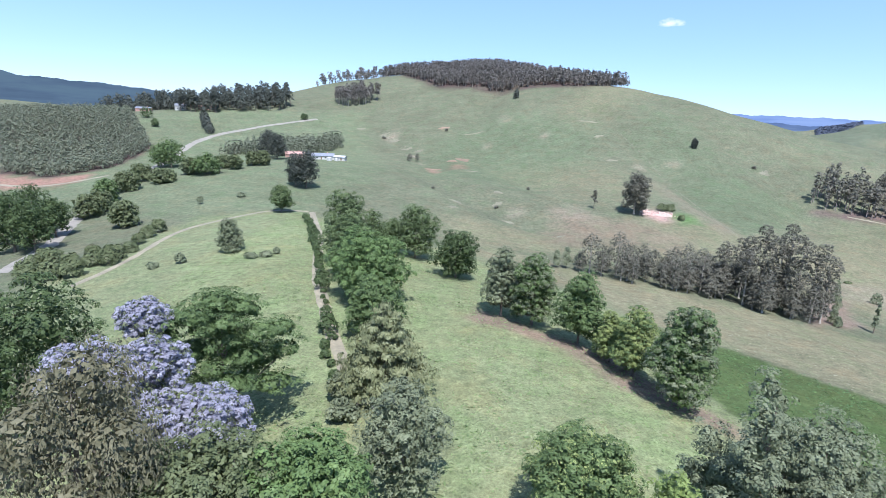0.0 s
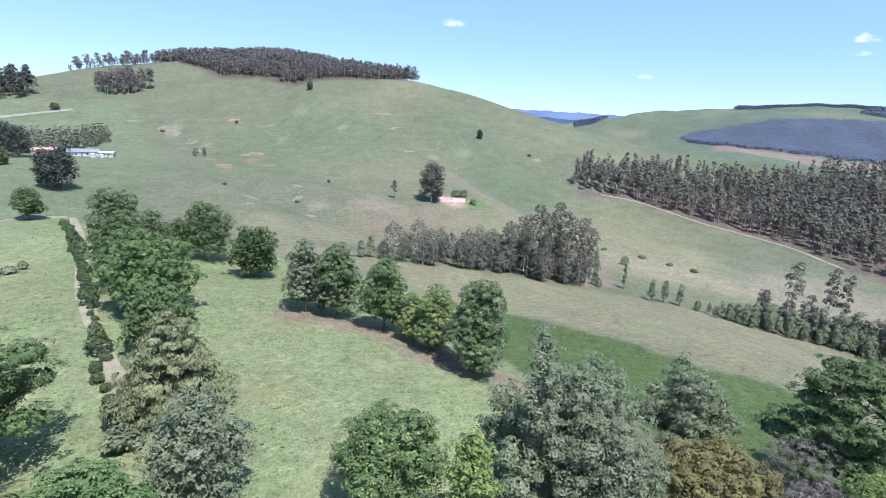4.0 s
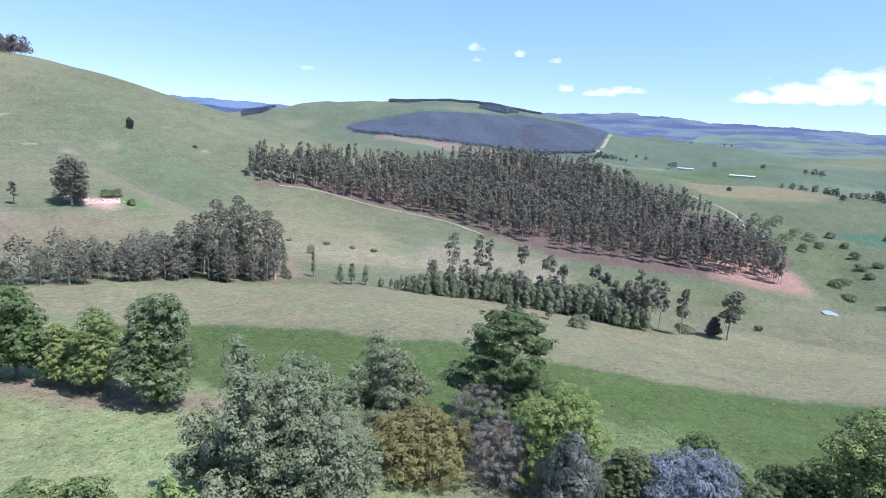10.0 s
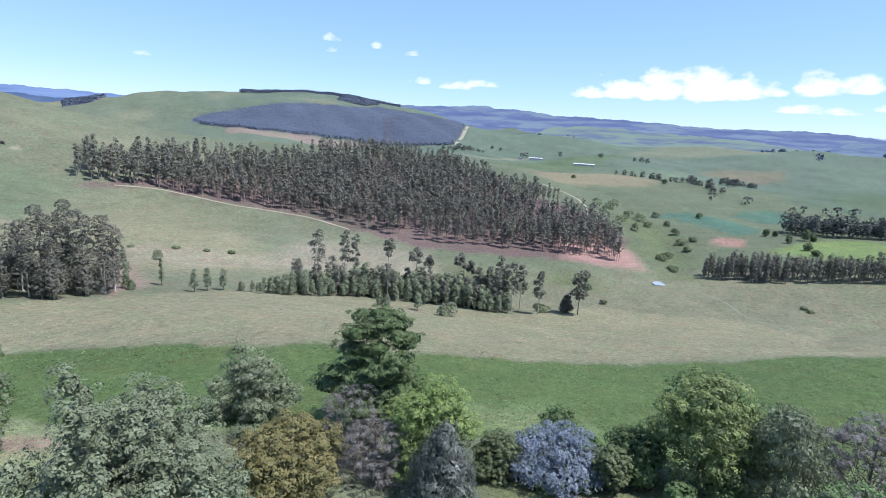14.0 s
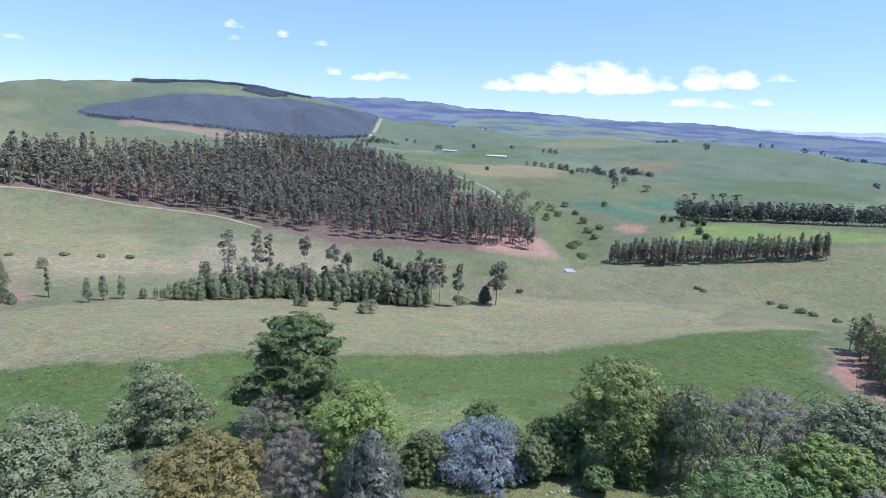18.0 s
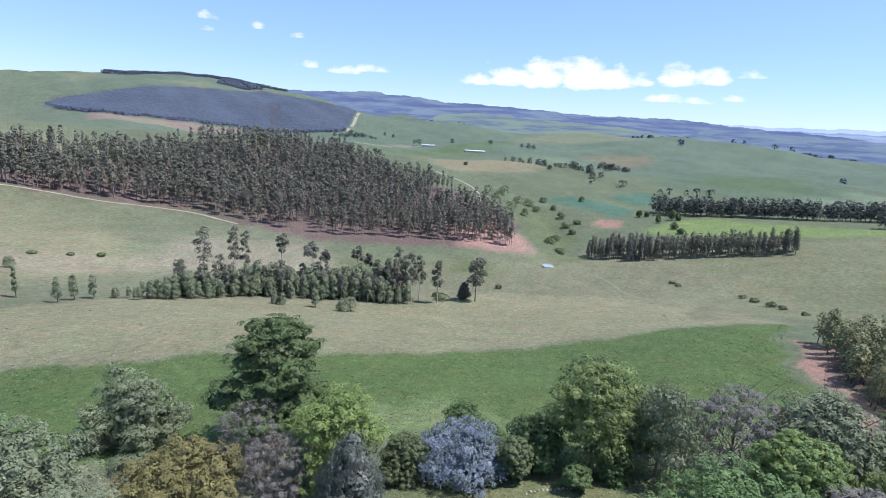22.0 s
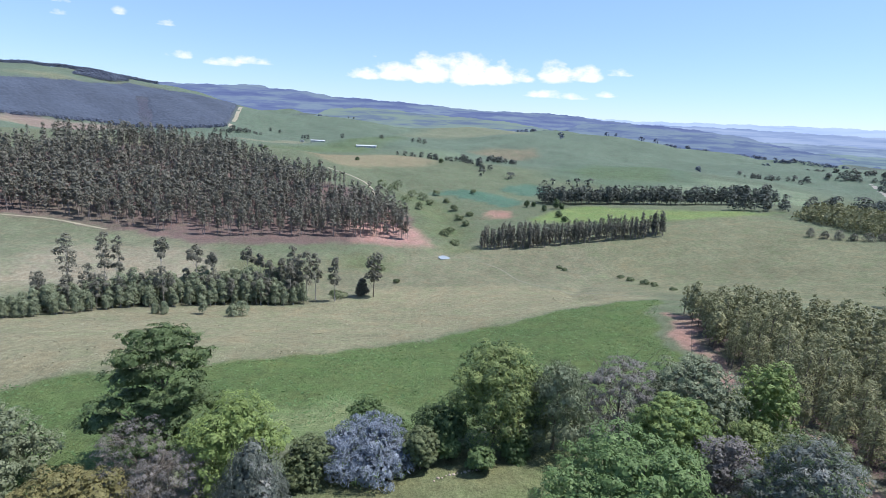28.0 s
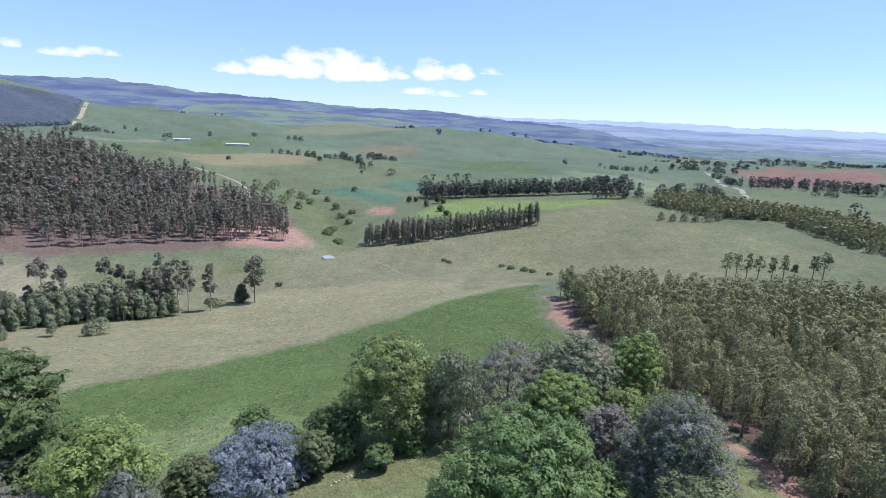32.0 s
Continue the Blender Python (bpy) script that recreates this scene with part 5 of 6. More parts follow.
woods("summit_wood", _qx, _qy, [far_arrays("cone", 9, 6.5, 34, 2.0, 28)], 0.85, 1.05, M_HAZEWOODS, M_BARK, "dark tree line along a far flat summit", 17)
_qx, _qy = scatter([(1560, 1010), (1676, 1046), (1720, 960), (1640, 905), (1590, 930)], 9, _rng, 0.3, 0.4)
woods("summit_copse", _qx, _qy, [far_arrays("cone", 9, 6, 30, 2.4, 37)], 0.7, 1.1, M_HAZEWOODS, M_BARK, "dark copse below a far flat summit", 25)
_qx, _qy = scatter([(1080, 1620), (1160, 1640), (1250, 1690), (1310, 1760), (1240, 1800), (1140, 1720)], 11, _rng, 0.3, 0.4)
woods("flank_wood", _qx, _qy, [far_arrays("cone", 9, 7, 30, 2.4, 29)], 0.7, 1.1, M_HAZEWOODS, M_BARK, "dark wood down the flank of a far hill", 18)


def clumps(rows, spacing=9):
    xs, ys = [], []
    g = np.random.default_rng(41)
    for x, y, r, depth in rows:
        k = max(1, int(r * depth * 2.2 / spacing ** 2))
        a = math.atan2(x, y)
        u, v = g.uniform(-r, r, k), g.uniform(-depth, depth, k)
        xs += list(x + u * math.cos(a) + v * math.sin(a))
        ys += list(y - u * math.sin(a) + v * math.cos(a))
    return np.array(xs), np.array(ys)


_qx, _qy = clumps([(1240, 137, 11, 9), (1217, 39, 12, 9), (1214, 54, 8, 6), (1103, -106, 16, 18), (1092, -132, 22, 22), (807, -78, 8, 8), (863, -58, 15, 5), (928, -8, 16, 5), (926, -33, 16, 5), (917, -53, 13, 5), (1290, 308, 10, 8), (1217, 220, 8, 7), (1307, 458, 32, 8), (1287, 478, 30, 8), (1311, 429, 13, 9), (1266, 495, 22, 8), (1396, 410, 16, 6)])
woods("valley_trees", _qx, _qy, [far_arrays("broad", 11, 5.5, 60, 1.5, 30)], 0.6, 1.2, M_WOODS, M_BARK, "dark trees and hedges scattered over valley pastures", 19)
_qx, _qy = clumps([(771, -89, 18, 6), (759, -113, 18, 6), (754, -136, 18, 6), (756, -160, 18, 6), (760, -190, 20, 6), (770, -220, 22, 6), (765, -56, 6, 5), (1713, 270, 14, 9), (2799, 387, 20, 14), (2860, 298, 40, 14), (2830, 214, 60, 16), (2913, 180, 60, 16), (2754, -151, 70, 16), (2778, -245, 70, 16), (2500, 500, 120, 30), (2600, -60, 100, 14)], 11)
woods("far_hedges", _qx, _qy, [far_arrays("broad", 10, 6, 40, 2.0, 31)], 0.6, 1.2, M_WOODS, M_BARK, "dark hedges and copses far across the valley", 20)
_qx, _qy = clumps([(1030, -832, 30, 12), (939, -792, 28, 10), (1080, -843, 30, 12), (1018, -766, 28, 10), (1361, -970, 40, 12), (774, -727, 40, 7), (738, -760, 40, 7), (705, -791, 40, 7), (661, -807, 40, 7), (634, -816, 20, 7), (1479, -1476, 70, 20), (1555, -1693, 80, 24), (1575, -1864, 80, 24), (1520, -1923, 70, 24), (1197, -1071, 40, 10), (1070, -581, 14, 7), (1009, -593, 14, 7), (1012, -674, 26, 9), (932, -639, 13, 7)], 11)
woods("plain_woods", _qx, _qy, [far_arrays("broad", 12, 6, 46, 1.9, 32)], 0.6, 1.2, M_WOODS, M_BARK, "dark shelter belts across the far plain", 21)
_qx, _qy = clumps([(1728, -546, 12, 9), (1659, -639, 30, 8), (1174, -565, 14, 7), (1547, -939, 22, 9), (2000, -900, 90, 20), (2200, -1200, 120, 24), (1900, -1300, 120, 24), (2500, -900, 160, 30), (2400, -1700, 160, 30), (2900, -700, 160, 30), (1533, -349, 7, 6), (1670, -514, 10, 7), (1732, -394, 8, 7), (2050, 200, 80, 10), (2150, -420, 120, 10), (2300, -600, 140, 14), (2700, -1400, 180, 30), (1900, 330, 60, 14), (2000, 380, 50, 18)], 14)
woods("plain_copses", _qx, _qy, [far_arrays("broad", 13, 8, 36, 2.6, 33)], 0.6, 1.2, M_HAZEWOODS, M_BARK, "copses dotted over the far plain, tinted blue grey for haze", 22)

_g = np.random.default_rng(77)
for _line, _sp, _w in (([(928, 68), (944, 26), (900, 2), (910, -39), (848, -61), (799, -66)], 9, 3), ([(962, -556), (1009, -635), (1002, -690)], 9, 6), ([(1045, -760), (1000, -800), (960, -830)], 6, 10), ([(520, -420), (600, -500), (650, -545)], 8, 5), ([(905, -752), (785, -691)], 9, 4), ([(1250, -1052), (1290, -1160), (1475, -1451)], 12, 10), ([(1463, -1440), (1424, -1486), (1345, -1527)], 10, 8)):
    _qx, _qy = along(_line, _sp, _w, _g)
    woods("hedgerow", _qx, _qy, [far_arrays("broad", 9, 4.5, 50, 1.2, 38)], 0.5, 1.25, M_WOODS, M_BARK, "dark hedge trees between valley fields", 26)
_qx, _qy = along([(692, -622), (640, -650), (606, -700), (590, -765)], 3.4, 4, _g)
woods("plain_belt", _qx, _qy, [far_arrays("young", 19, 4.5, 90, 1.1, 39)], 0.75, 1.1, M_WOODS, M_BARK, "dense dark shelter belt beside a ploughed field", 27)

# ---- the hillside ruin and lone trees ----
tree(118, 333, 26, 9.2, M_GUM, "large dense gum beside a ruined house", n=4500, size=0.6, bark=M_PALE_BARK, girth=0.55)
tree(95, 341, 12.5, 2.2, M_GUM, "thin lone tree on a grassy slope", "gum", n=500, size=0.45)
tree(229, 510, 9.5, 2.9, M_WOODS, "lone round tree high on a grassy hill", n=1300, size=0.55)
tree(80, 675, 10.5, 3.6, M_WOODS, "lone dark tree below the hilltop wood", n=900, size=0.8)
for _x, _y, _h, _r in ((141, 347, 4.6, 4.0), (147, 349, 4.4, 4.0), (145, 326, 3.4, 2.4)):
    tree(_x, _y, _h, _r, M_OLIVE, "low olive bush beside a ruined house", "bush", n=700, size=0.42, name="bush", category="bush", limbs=3)
for _x, _y, _h, _r in ((-34, 495, 7.3, 3.1), (-28, 505, 8.5, 2.1), (-2, 605, 3.2, 1.9), (60, 392, 2.5, 1.3), (33, 341, 1.5, 1.5), (274, 486, 2.9, 2.4), (-70, 599, 2.5, 2.5), (-9, 366, 1.4, 1.4)):
    tree(_x, _y, _h, _r, M_GUM, "small lone bush on the grassy hill", "bush", n=400, size=0.4, name="bush", category="bush", limbs=3, group="hill bushes")

# ---- valley trees ----
tree(263, 32, 22, 5.6, M_GUM, "lone tall gum with a slim trunk on the valley floor", "gum", n=2200, size=0.5, bark=M_BARK, girth=0.3)
tree(264, 38, 9.9, 3.0, M_GUM, "small gum beside a taller one", "cone", n=1300, size=0.4)
VALLEY = [(201.8, 108.4, 3.7, 1.8), (201.5, 104.9, 4.9, 1.9), (206.6, 92.5, 7.5, 2.2), (189, 148.8, 7.4, 2.8), (209, 78, 5.8, 3.4), (206, 81, 4.8, 2.4), (189, 145, 6.2, 1.8), (187, 149, 4.1, 1.8), (164, 174, 9.7, 1.9), (171, 174, 10.5, 2.1), (177, 171, 10, 2.1), (181, 165, 4.2, 1.6), (148, 192, 6.2, 1.8), (147, 188, 3.6, 1.5), (164, 192, 13, 1.4), (173, 226, 10.3, 1.6), (46, 210, 7.3, 1.9), (50, 210, 9.2, 2.2), (57, 218, 5.3, 2.4), (162, 210, 8.5, 2.3), (147, 188, 4.1, 1.5), (198, 234, 4.6, 2.6)]
for _x, _y, _h, _r in VALLEY:
    tree(_x, _y, _h, _r, M_GREY, "young grey green gum at the edge of a belt", "young", n=900, size=0.30, group="belt outliers", limbs=4)
GULLY = [(563, 27, 7, 6.5), (560, 16, 8, 7), (519, 31, 8.8, 6.6), (541, 8, 5, 4.6), (596, 2, 5.6, 5), (558, -9, 5, 3.5), (480, 30, 7, 4), (508, 18, 7.5, 4.3), (525, -16, 6.6, 4.4), (493, -20, 4.7, 5.2), (458, -11, 4.4, 5.3), (440, -6, 4.7, 5.6), (504, -30, 4.3, 4.3), (474, -25, 4.5, 3.5), (423, -14, 3.6, 5.4), (613, -40, 6.5, 4), (554, 47, 9.4, 7), (564, 58, 11, 7), (584, 44, 11, 6.8)]
for _x, _y, _h, _r in GULLY:
    tree(_x, _y, _h, _r, M_OLIVE, "olive green bush in a damp gully", "bush", n=420, size=0.6, name="bush", category="bush", limbs=3, group="gully bushes")
for _x, _y, _h, _r in ((258, 48, 3.0, 4.5), (264, 52, 2.4, 2.6), (298, 23, 2.6, 2.3), (326, 35, 3.0, 3.5), (297, 60, 3.3, 1.5)):
    tree(_x, _y, _h, _r, M_OLIVE, "low scrub on the damp valley floor", "bush", n=420, size=0.4, name="bush", category="bush", limbs=3, group="valley scrub")
for _x, _y, _h, _r in ((545, -90, 7, 3), (550, -98, 5, 2.4), (516, -102, 6.7, 2.8), (533, -117, 10.4, 4), (529, -122, 5.7, 2.9), (484, -109, 5.5, 3.3), (465, -110, 4, 3), (850, -4, 7, 4), (689, 217, 4.5, 3.8), (784, 116, 4.2, 3.3)):
    tree(_x, _y, _h, _r, M_DARK, "single dark tree among valley fields", "broad", n=420, size=0.7, group="field trees")
for _x, _y, _h, _r in ((201, -173, 11.9, 3.4), (202, -179, 10.9, 3.2), (195, -178, 11.8, 2.2), (194, -183, 10.8, 2.4), (188, -184, 10.7, 2.2), (188, -190, 11.4, 2.6), (191, -199, 5.3, 1.6), (185, -202, 10.5, 2), (182, -204, 11.7, 3.2)):
    tree(_x, _y, _h, _r, M_NEEDLE, "dark open pine standing on a grassy ridge", "gum", n=420, size=0.36, group="ridge pines")
for _x, _y, _h, _r in ((347, -242, 6, 2.8), (339, -246, 5, 2.6), (334, -251, 6, 3.1), (328, -256, 4.4, 2.6), (324, -262, 5.3, 3.5), (323, -270, 4.4, 2.7), (317, -288, 3.6, 1.8), (310, -297, 3.6, 1.8), (288, -314, 3.6, 2.2), (204, -232, 2.6, 1.6), (172, -92, 4.5, 2.0), (176, -93, 4.2, 1.8)):
    tree(_x, _y, _h, _r, M_GUM, "stray young gum on the grassy ridge", "cone", n=420, size=0.4, group="ridge shrubs", limbs=3)
_qx, _qy = clumps([(435, -291, 11, 6), (438, -314, 11, 6), (427, -326, 11, 6), (457, -270, 9, 7), (458, -288, 8, 7), (466, -258, 9, 6), (312, -370, 5, 4), (309, -377, 5, 4), (573, -637, 7, 6), (567, -648, 7, 6)], 6)
woods("ridge_trees", _qx, _qy, [far_arrays("broad", 13, 5, 130, 0.9, 34)], 0.6, 1.2, M_WOODS, M_BARK, "round dark trees beyond the grassy ridge", 23)

# ---- distant ranges ----


def far_range(name, rows, radius, low, mat, label):
    """A far mountain range: bearing and height of its crest in degrees, with spurs running down from it."""
    rows = np.array(rows, float)
    az = np.arange(rows[0, 0], rows[-1, 0], 0.07)
    el = np.interp(az, rows[:, 0], rows[:, 1]) + 0.035 * np.sin(az * 1.7) + 0.025 * np.sin(az * 4.1 + 1) + 0.012 * np.sin(az * 11) + 0.008 * np.sin(az * 29 + radius)
    V = []
    for f in (0.0, 0.2, 0.4, 0.6, 0.75, 0.88, 1.0, 0.4):
        back = f if len(V) < 7 else 1.3
        spur = 40 * np.sin(az * 0.9 + f * 2 + radius) + 22 * np.sin(az * 2.3 - f * 3) if 0 < f < 1 else 0
        r2 = radius - 300 * (1 - back) + spur
        z = low + (60 + np.tan(np.radians(el)) * radius - low) * f
        V.append(np.stack([np.sin(np.radians(az)) * r2, np.cos(np.radians(az)) * r2, z + 0 * az], 1))
    V = np.stack(V, 1)
    n, c = V.shape[:2]
    i, j = np.meshgrid(np.arange(n - 1), np.arange(c - 1), indexing="ij")
    a = i * c + j
    me = link_quads(name, V.reshape(-1, 3), np.stack([a, a + 1, a + c + 1, a + c], -1).reshape(-1, 4), mat, True)
    return tagged(new(name, me), label, "backdrop", kind="structure")


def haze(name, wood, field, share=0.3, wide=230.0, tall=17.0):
    """Far country that glows by itself, the blue air put into its colour: woods broken by paler fields, drawn out along
    the slope.
    """
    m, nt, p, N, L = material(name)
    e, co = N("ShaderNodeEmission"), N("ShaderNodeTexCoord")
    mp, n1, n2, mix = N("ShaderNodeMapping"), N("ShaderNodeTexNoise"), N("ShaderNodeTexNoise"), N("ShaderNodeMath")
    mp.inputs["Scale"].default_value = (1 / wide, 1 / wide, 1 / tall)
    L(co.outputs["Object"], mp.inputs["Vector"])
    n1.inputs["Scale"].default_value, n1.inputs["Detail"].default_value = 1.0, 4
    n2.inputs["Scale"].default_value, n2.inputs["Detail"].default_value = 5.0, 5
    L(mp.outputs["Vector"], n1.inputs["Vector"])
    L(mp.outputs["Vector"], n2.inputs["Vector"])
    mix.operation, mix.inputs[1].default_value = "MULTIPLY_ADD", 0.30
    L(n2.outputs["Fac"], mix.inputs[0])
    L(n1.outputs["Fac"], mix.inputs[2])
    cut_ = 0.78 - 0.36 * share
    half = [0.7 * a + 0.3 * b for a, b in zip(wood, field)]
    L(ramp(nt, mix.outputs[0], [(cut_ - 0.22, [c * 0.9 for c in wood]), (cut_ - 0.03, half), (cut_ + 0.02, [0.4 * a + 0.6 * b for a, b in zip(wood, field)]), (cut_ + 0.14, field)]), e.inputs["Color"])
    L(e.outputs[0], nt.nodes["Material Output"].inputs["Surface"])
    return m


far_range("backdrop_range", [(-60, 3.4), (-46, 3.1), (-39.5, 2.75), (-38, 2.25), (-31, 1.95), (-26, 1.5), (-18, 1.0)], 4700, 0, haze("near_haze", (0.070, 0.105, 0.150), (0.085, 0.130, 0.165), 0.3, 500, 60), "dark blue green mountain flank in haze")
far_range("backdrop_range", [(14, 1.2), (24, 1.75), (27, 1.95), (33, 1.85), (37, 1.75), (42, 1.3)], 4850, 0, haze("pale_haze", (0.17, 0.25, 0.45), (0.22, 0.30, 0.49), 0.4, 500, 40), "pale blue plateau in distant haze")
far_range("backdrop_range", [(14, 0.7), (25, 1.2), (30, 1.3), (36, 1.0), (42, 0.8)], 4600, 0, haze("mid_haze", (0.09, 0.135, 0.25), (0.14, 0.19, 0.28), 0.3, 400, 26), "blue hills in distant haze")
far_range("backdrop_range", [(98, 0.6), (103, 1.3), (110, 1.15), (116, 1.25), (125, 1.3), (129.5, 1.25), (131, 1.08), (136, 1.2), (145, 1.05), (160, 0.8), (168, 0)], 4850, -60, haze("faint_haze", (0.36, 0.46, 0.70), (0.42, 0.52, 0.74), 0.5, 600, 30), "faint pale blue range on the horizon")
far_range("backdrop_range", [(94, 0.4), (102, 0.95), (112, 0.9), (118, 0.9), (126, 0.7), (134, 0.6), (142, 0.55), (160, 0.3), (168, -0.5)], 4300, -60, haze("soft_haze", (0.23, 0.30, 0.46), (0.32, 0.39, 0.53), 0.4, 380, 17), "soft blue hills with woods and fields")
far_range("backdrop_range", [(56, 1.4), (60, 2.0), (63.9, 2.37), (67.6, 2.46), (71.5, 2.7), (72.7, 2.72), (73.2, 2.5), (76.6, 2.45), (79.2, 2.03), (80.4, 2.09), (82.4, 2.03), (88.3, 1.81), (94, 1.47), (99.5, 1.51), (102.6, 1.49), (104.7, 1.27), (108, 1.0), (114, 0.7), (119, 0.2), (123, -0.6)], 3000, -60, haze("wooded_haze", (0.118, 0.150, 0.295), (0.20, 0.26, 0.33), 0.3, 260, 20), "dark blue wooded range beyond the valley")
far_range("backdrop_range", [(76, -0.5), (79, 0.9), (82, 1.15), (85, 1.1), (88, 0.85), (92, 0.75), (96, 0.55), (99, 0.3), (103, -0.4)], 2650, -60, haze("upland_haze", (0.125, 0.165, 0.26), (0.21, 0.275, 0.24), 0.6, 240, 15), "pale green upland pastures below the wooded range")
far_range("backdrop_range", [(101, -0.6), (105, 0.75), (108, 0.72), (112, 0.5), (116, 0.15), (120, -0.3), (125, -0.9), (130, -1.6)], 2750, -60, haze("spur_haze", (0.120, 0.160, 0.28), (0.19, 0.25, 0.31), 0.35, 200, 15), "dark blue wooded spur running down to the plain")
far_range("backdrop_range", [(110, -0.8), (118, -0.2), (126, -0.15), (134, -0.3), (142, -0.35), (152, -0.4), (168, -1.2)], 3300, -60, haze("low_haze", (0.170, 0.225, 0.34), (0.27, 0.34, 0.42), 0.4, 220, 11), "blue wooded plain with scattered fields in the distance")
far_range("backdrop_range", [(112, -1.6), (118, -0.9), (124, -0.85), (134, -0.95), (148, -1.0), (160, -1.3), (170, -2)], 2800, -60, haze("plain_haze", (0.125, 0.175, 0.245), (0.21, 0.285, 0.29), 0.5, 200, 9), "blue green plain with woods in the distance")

# ---- buildings ----
M_WHITE = plain("white_plaster", (0.50, 0.49, 0.45), 0.8, 0.12, 1.0)
M_BRICK = plain("faded_brick", (0.50, 0.30, 0.24), 0.9, 0.3, 2.0)
M_TIN = plain("weathered_tin", (0.30, 0.31, 0.34), 0.5, 0.2, 1.0, 0.4)
M_REDTIN = plain("faded_red_roof", (0.45, 0.27, 0.22), 0.7, 0.25, 1.0)
M_BRIGHTTIN = plain("bright_tin", (0.46, 0.46, 0.45), 0.5, 0.12, 0.6)
M_DARKGLASS = plain("dark_window", (0.05, 0.06, 0.07), 0.15, 0.1, 1.0)
M_WOOD = plain("brown_wood", (0.20, 0.13, 0.08), 0.8, 0.3, 3.0)
M_RUBBLE = plain("pink_rubble", (0.70, 0.50, 0.43), 0.95, 0.3, 1.2)


def part(name, bm, mat, parent, label=""):
    me = bpy.data.meshes.new(name)
    bm.to_mesh(me)
    bm.free()
    me.materials.append(mat)
    ob = new(name, me)
    ob.parent = parent
    if label:
        tagged(ob, label)
    return ob


def box(x0, y0, z0, x1, y1, z1, bevel=0.0):
    bm = bmesh.new()
    bmesh.ops.create_cube(bm, size=1)
    for v in bm.verts:
        v.co = Vector((x0 + (v.co.x + 0.5) * (x1 - x0), y0 + (v.co.y + 0.5) * (y1 - y0), z0 + (v.co.z + 0.5) * (z1 - z0)))
    if bevel:
        bmesh.ops.bevel(bm, geom=bm.edges[:], offset=bevel, segments=1, affect="EDGES")
    return bm


def gabled(w, d, h, rise):
    """Walls with two gables, from below the ground up."""
    bm = bmesh.new()
    ring = [(-w / 2, -d / 2), (w / 2, -d / 2), (w / 2, d / 2), (-w / 2, d / 2)]
    lo = [bm.verts.new((x, y, -1.5)) for x, y in ring]
    hi = [bm.verts.new((x, y, h)) for x, y in ring]
    a, b = bm.verts.new((-w / 2, 0, h + rise)), bm.verts.new((w / 2, 0, h + rise))
    for k in (0, 2):
        bm.faces.new((lo[k], lo[(k + 1) % 4], hi[(k + 1) % 4], hi[k]))
    bm.faces.new((lo[1], lo[2], hi[2], b, hi[1]))
    bm.faces.new((lo[3], lo[0], hi[0], a, hi[3]))
    return bm


def roof_slab(w, d, h, rise, side, over=0.5, thick=0.14):
    bm = bmesh.new()
    run = d / 2 + over
    drop = rise * over / (d / 2)
    pts = [(-w / 2 - over, 0, h + rise + 0.05), (w / 2 + over, 0, h + rise + 0.05), (w / 2 + over, side * run, h - drop + 0.05), (-w / 2 - over, side * run, h - drop + 0.05)]
    top = [bm.verts.new((x, y, z + thick)) for x, y, z in pts]
    low = [bm.verts.new((x, y, z)) for x, y, z in pts]
    bm.faces.new(top)
    bm.faces.new(low[::-1])
    for k in range(4):
        bm.faces.new((low[k], low[(k + 1) % 4], top[(k + 1) % 4], top[k]))
    return bm


def house(x, y, turn, w, d, h, rise, walls, roof, label, name="farmhouse", windows=3, chimney=True, door=True, category="house"):
    base = new(name)
    base.location, base.rotation_euler = (x, y, float(height(x, y)) + 0.2), (0, 0, radians(turn))
    part("wall", gabled(w, d, h, rise), walls, base)
    for s in (1, -1):
        part("roof", roof_slab(w, d, h, rise, s), roof, base)
    for s in (1, -1):
        for k in range(windows):
            u = -w / 2 + w * (k + 1) / (windows + 1)
            if door and s == -1 and k == windows // 2:
                part("door", box(u - 0.5, s * (d / 2 + 0.04), 0, u + 0.5, s * (d / 2 - 0.1), 2.05), M_WOOD, base)
                continue
            f = part("window", box(u - 0.75, s * (d / 2 + 0.06), 0.9, u + 0.75, s * (d / 2 - 0.1), 2.1), M_WHITE, base)
            part("pane", box(u - 0.62, s * (d / 2 + 0.09), 1.0, u + 0.62, s * (d / 2 - 0.05), 2.0), M_DARKGLASS, f)
    if chimney:
        part("chimney", box(w * 0.22, -0.4, h + rise * 0.4, w * 0.22 + 0.8, 0.4, h + rise + 1.0), M_BRICK, base)
    return tagged(base, label, category)


house(-128, 455, 20, 15, 7, 2.8, 1.6, M_BRICK, M_REDTIN, "small brick farmhouse with a faded red roof")
house(-113, 462, 8, 11, 6, 2.6, 1.2, M_WHITE, M_TIN, "small white farm building with grey tin roof", chimney=False)
house(-102, 440, 12, 20, 8, 2.9, 1.8, M_WHITE, M_TIN, "long white farmhouse with a grey tin roof", windows=5)
house(-86, 437, -10, 9, 5, 2.6, 1.0, M_WHITE, M_BRIGHTTIN, "small white outbuilding with a bright roof", "outbuilding", 2, False, category="shed")
house(-317, 652, 15, 12, 8, 4.5, 2.2, M_WHITE, M_TIN, "white house among trees on the ridge", windows=3)
house(-292, 660, 30, 13, 8, 3.0, 2.0, M_BRICK, M_REDTIN, "brick house with a red roof among trees")
house(-352, 636, 5, 16, 7, 2.8, 1.4, M_BRICK, M_TIN, "low brick house behind the plantation")
house(1170, 256, -78, 29, 9, 2.6, 1.4, M_WHITE, M_BRIGHTTIN, "long low shed with a bright tin roof", "long_shed", 7, False, False, "shed")
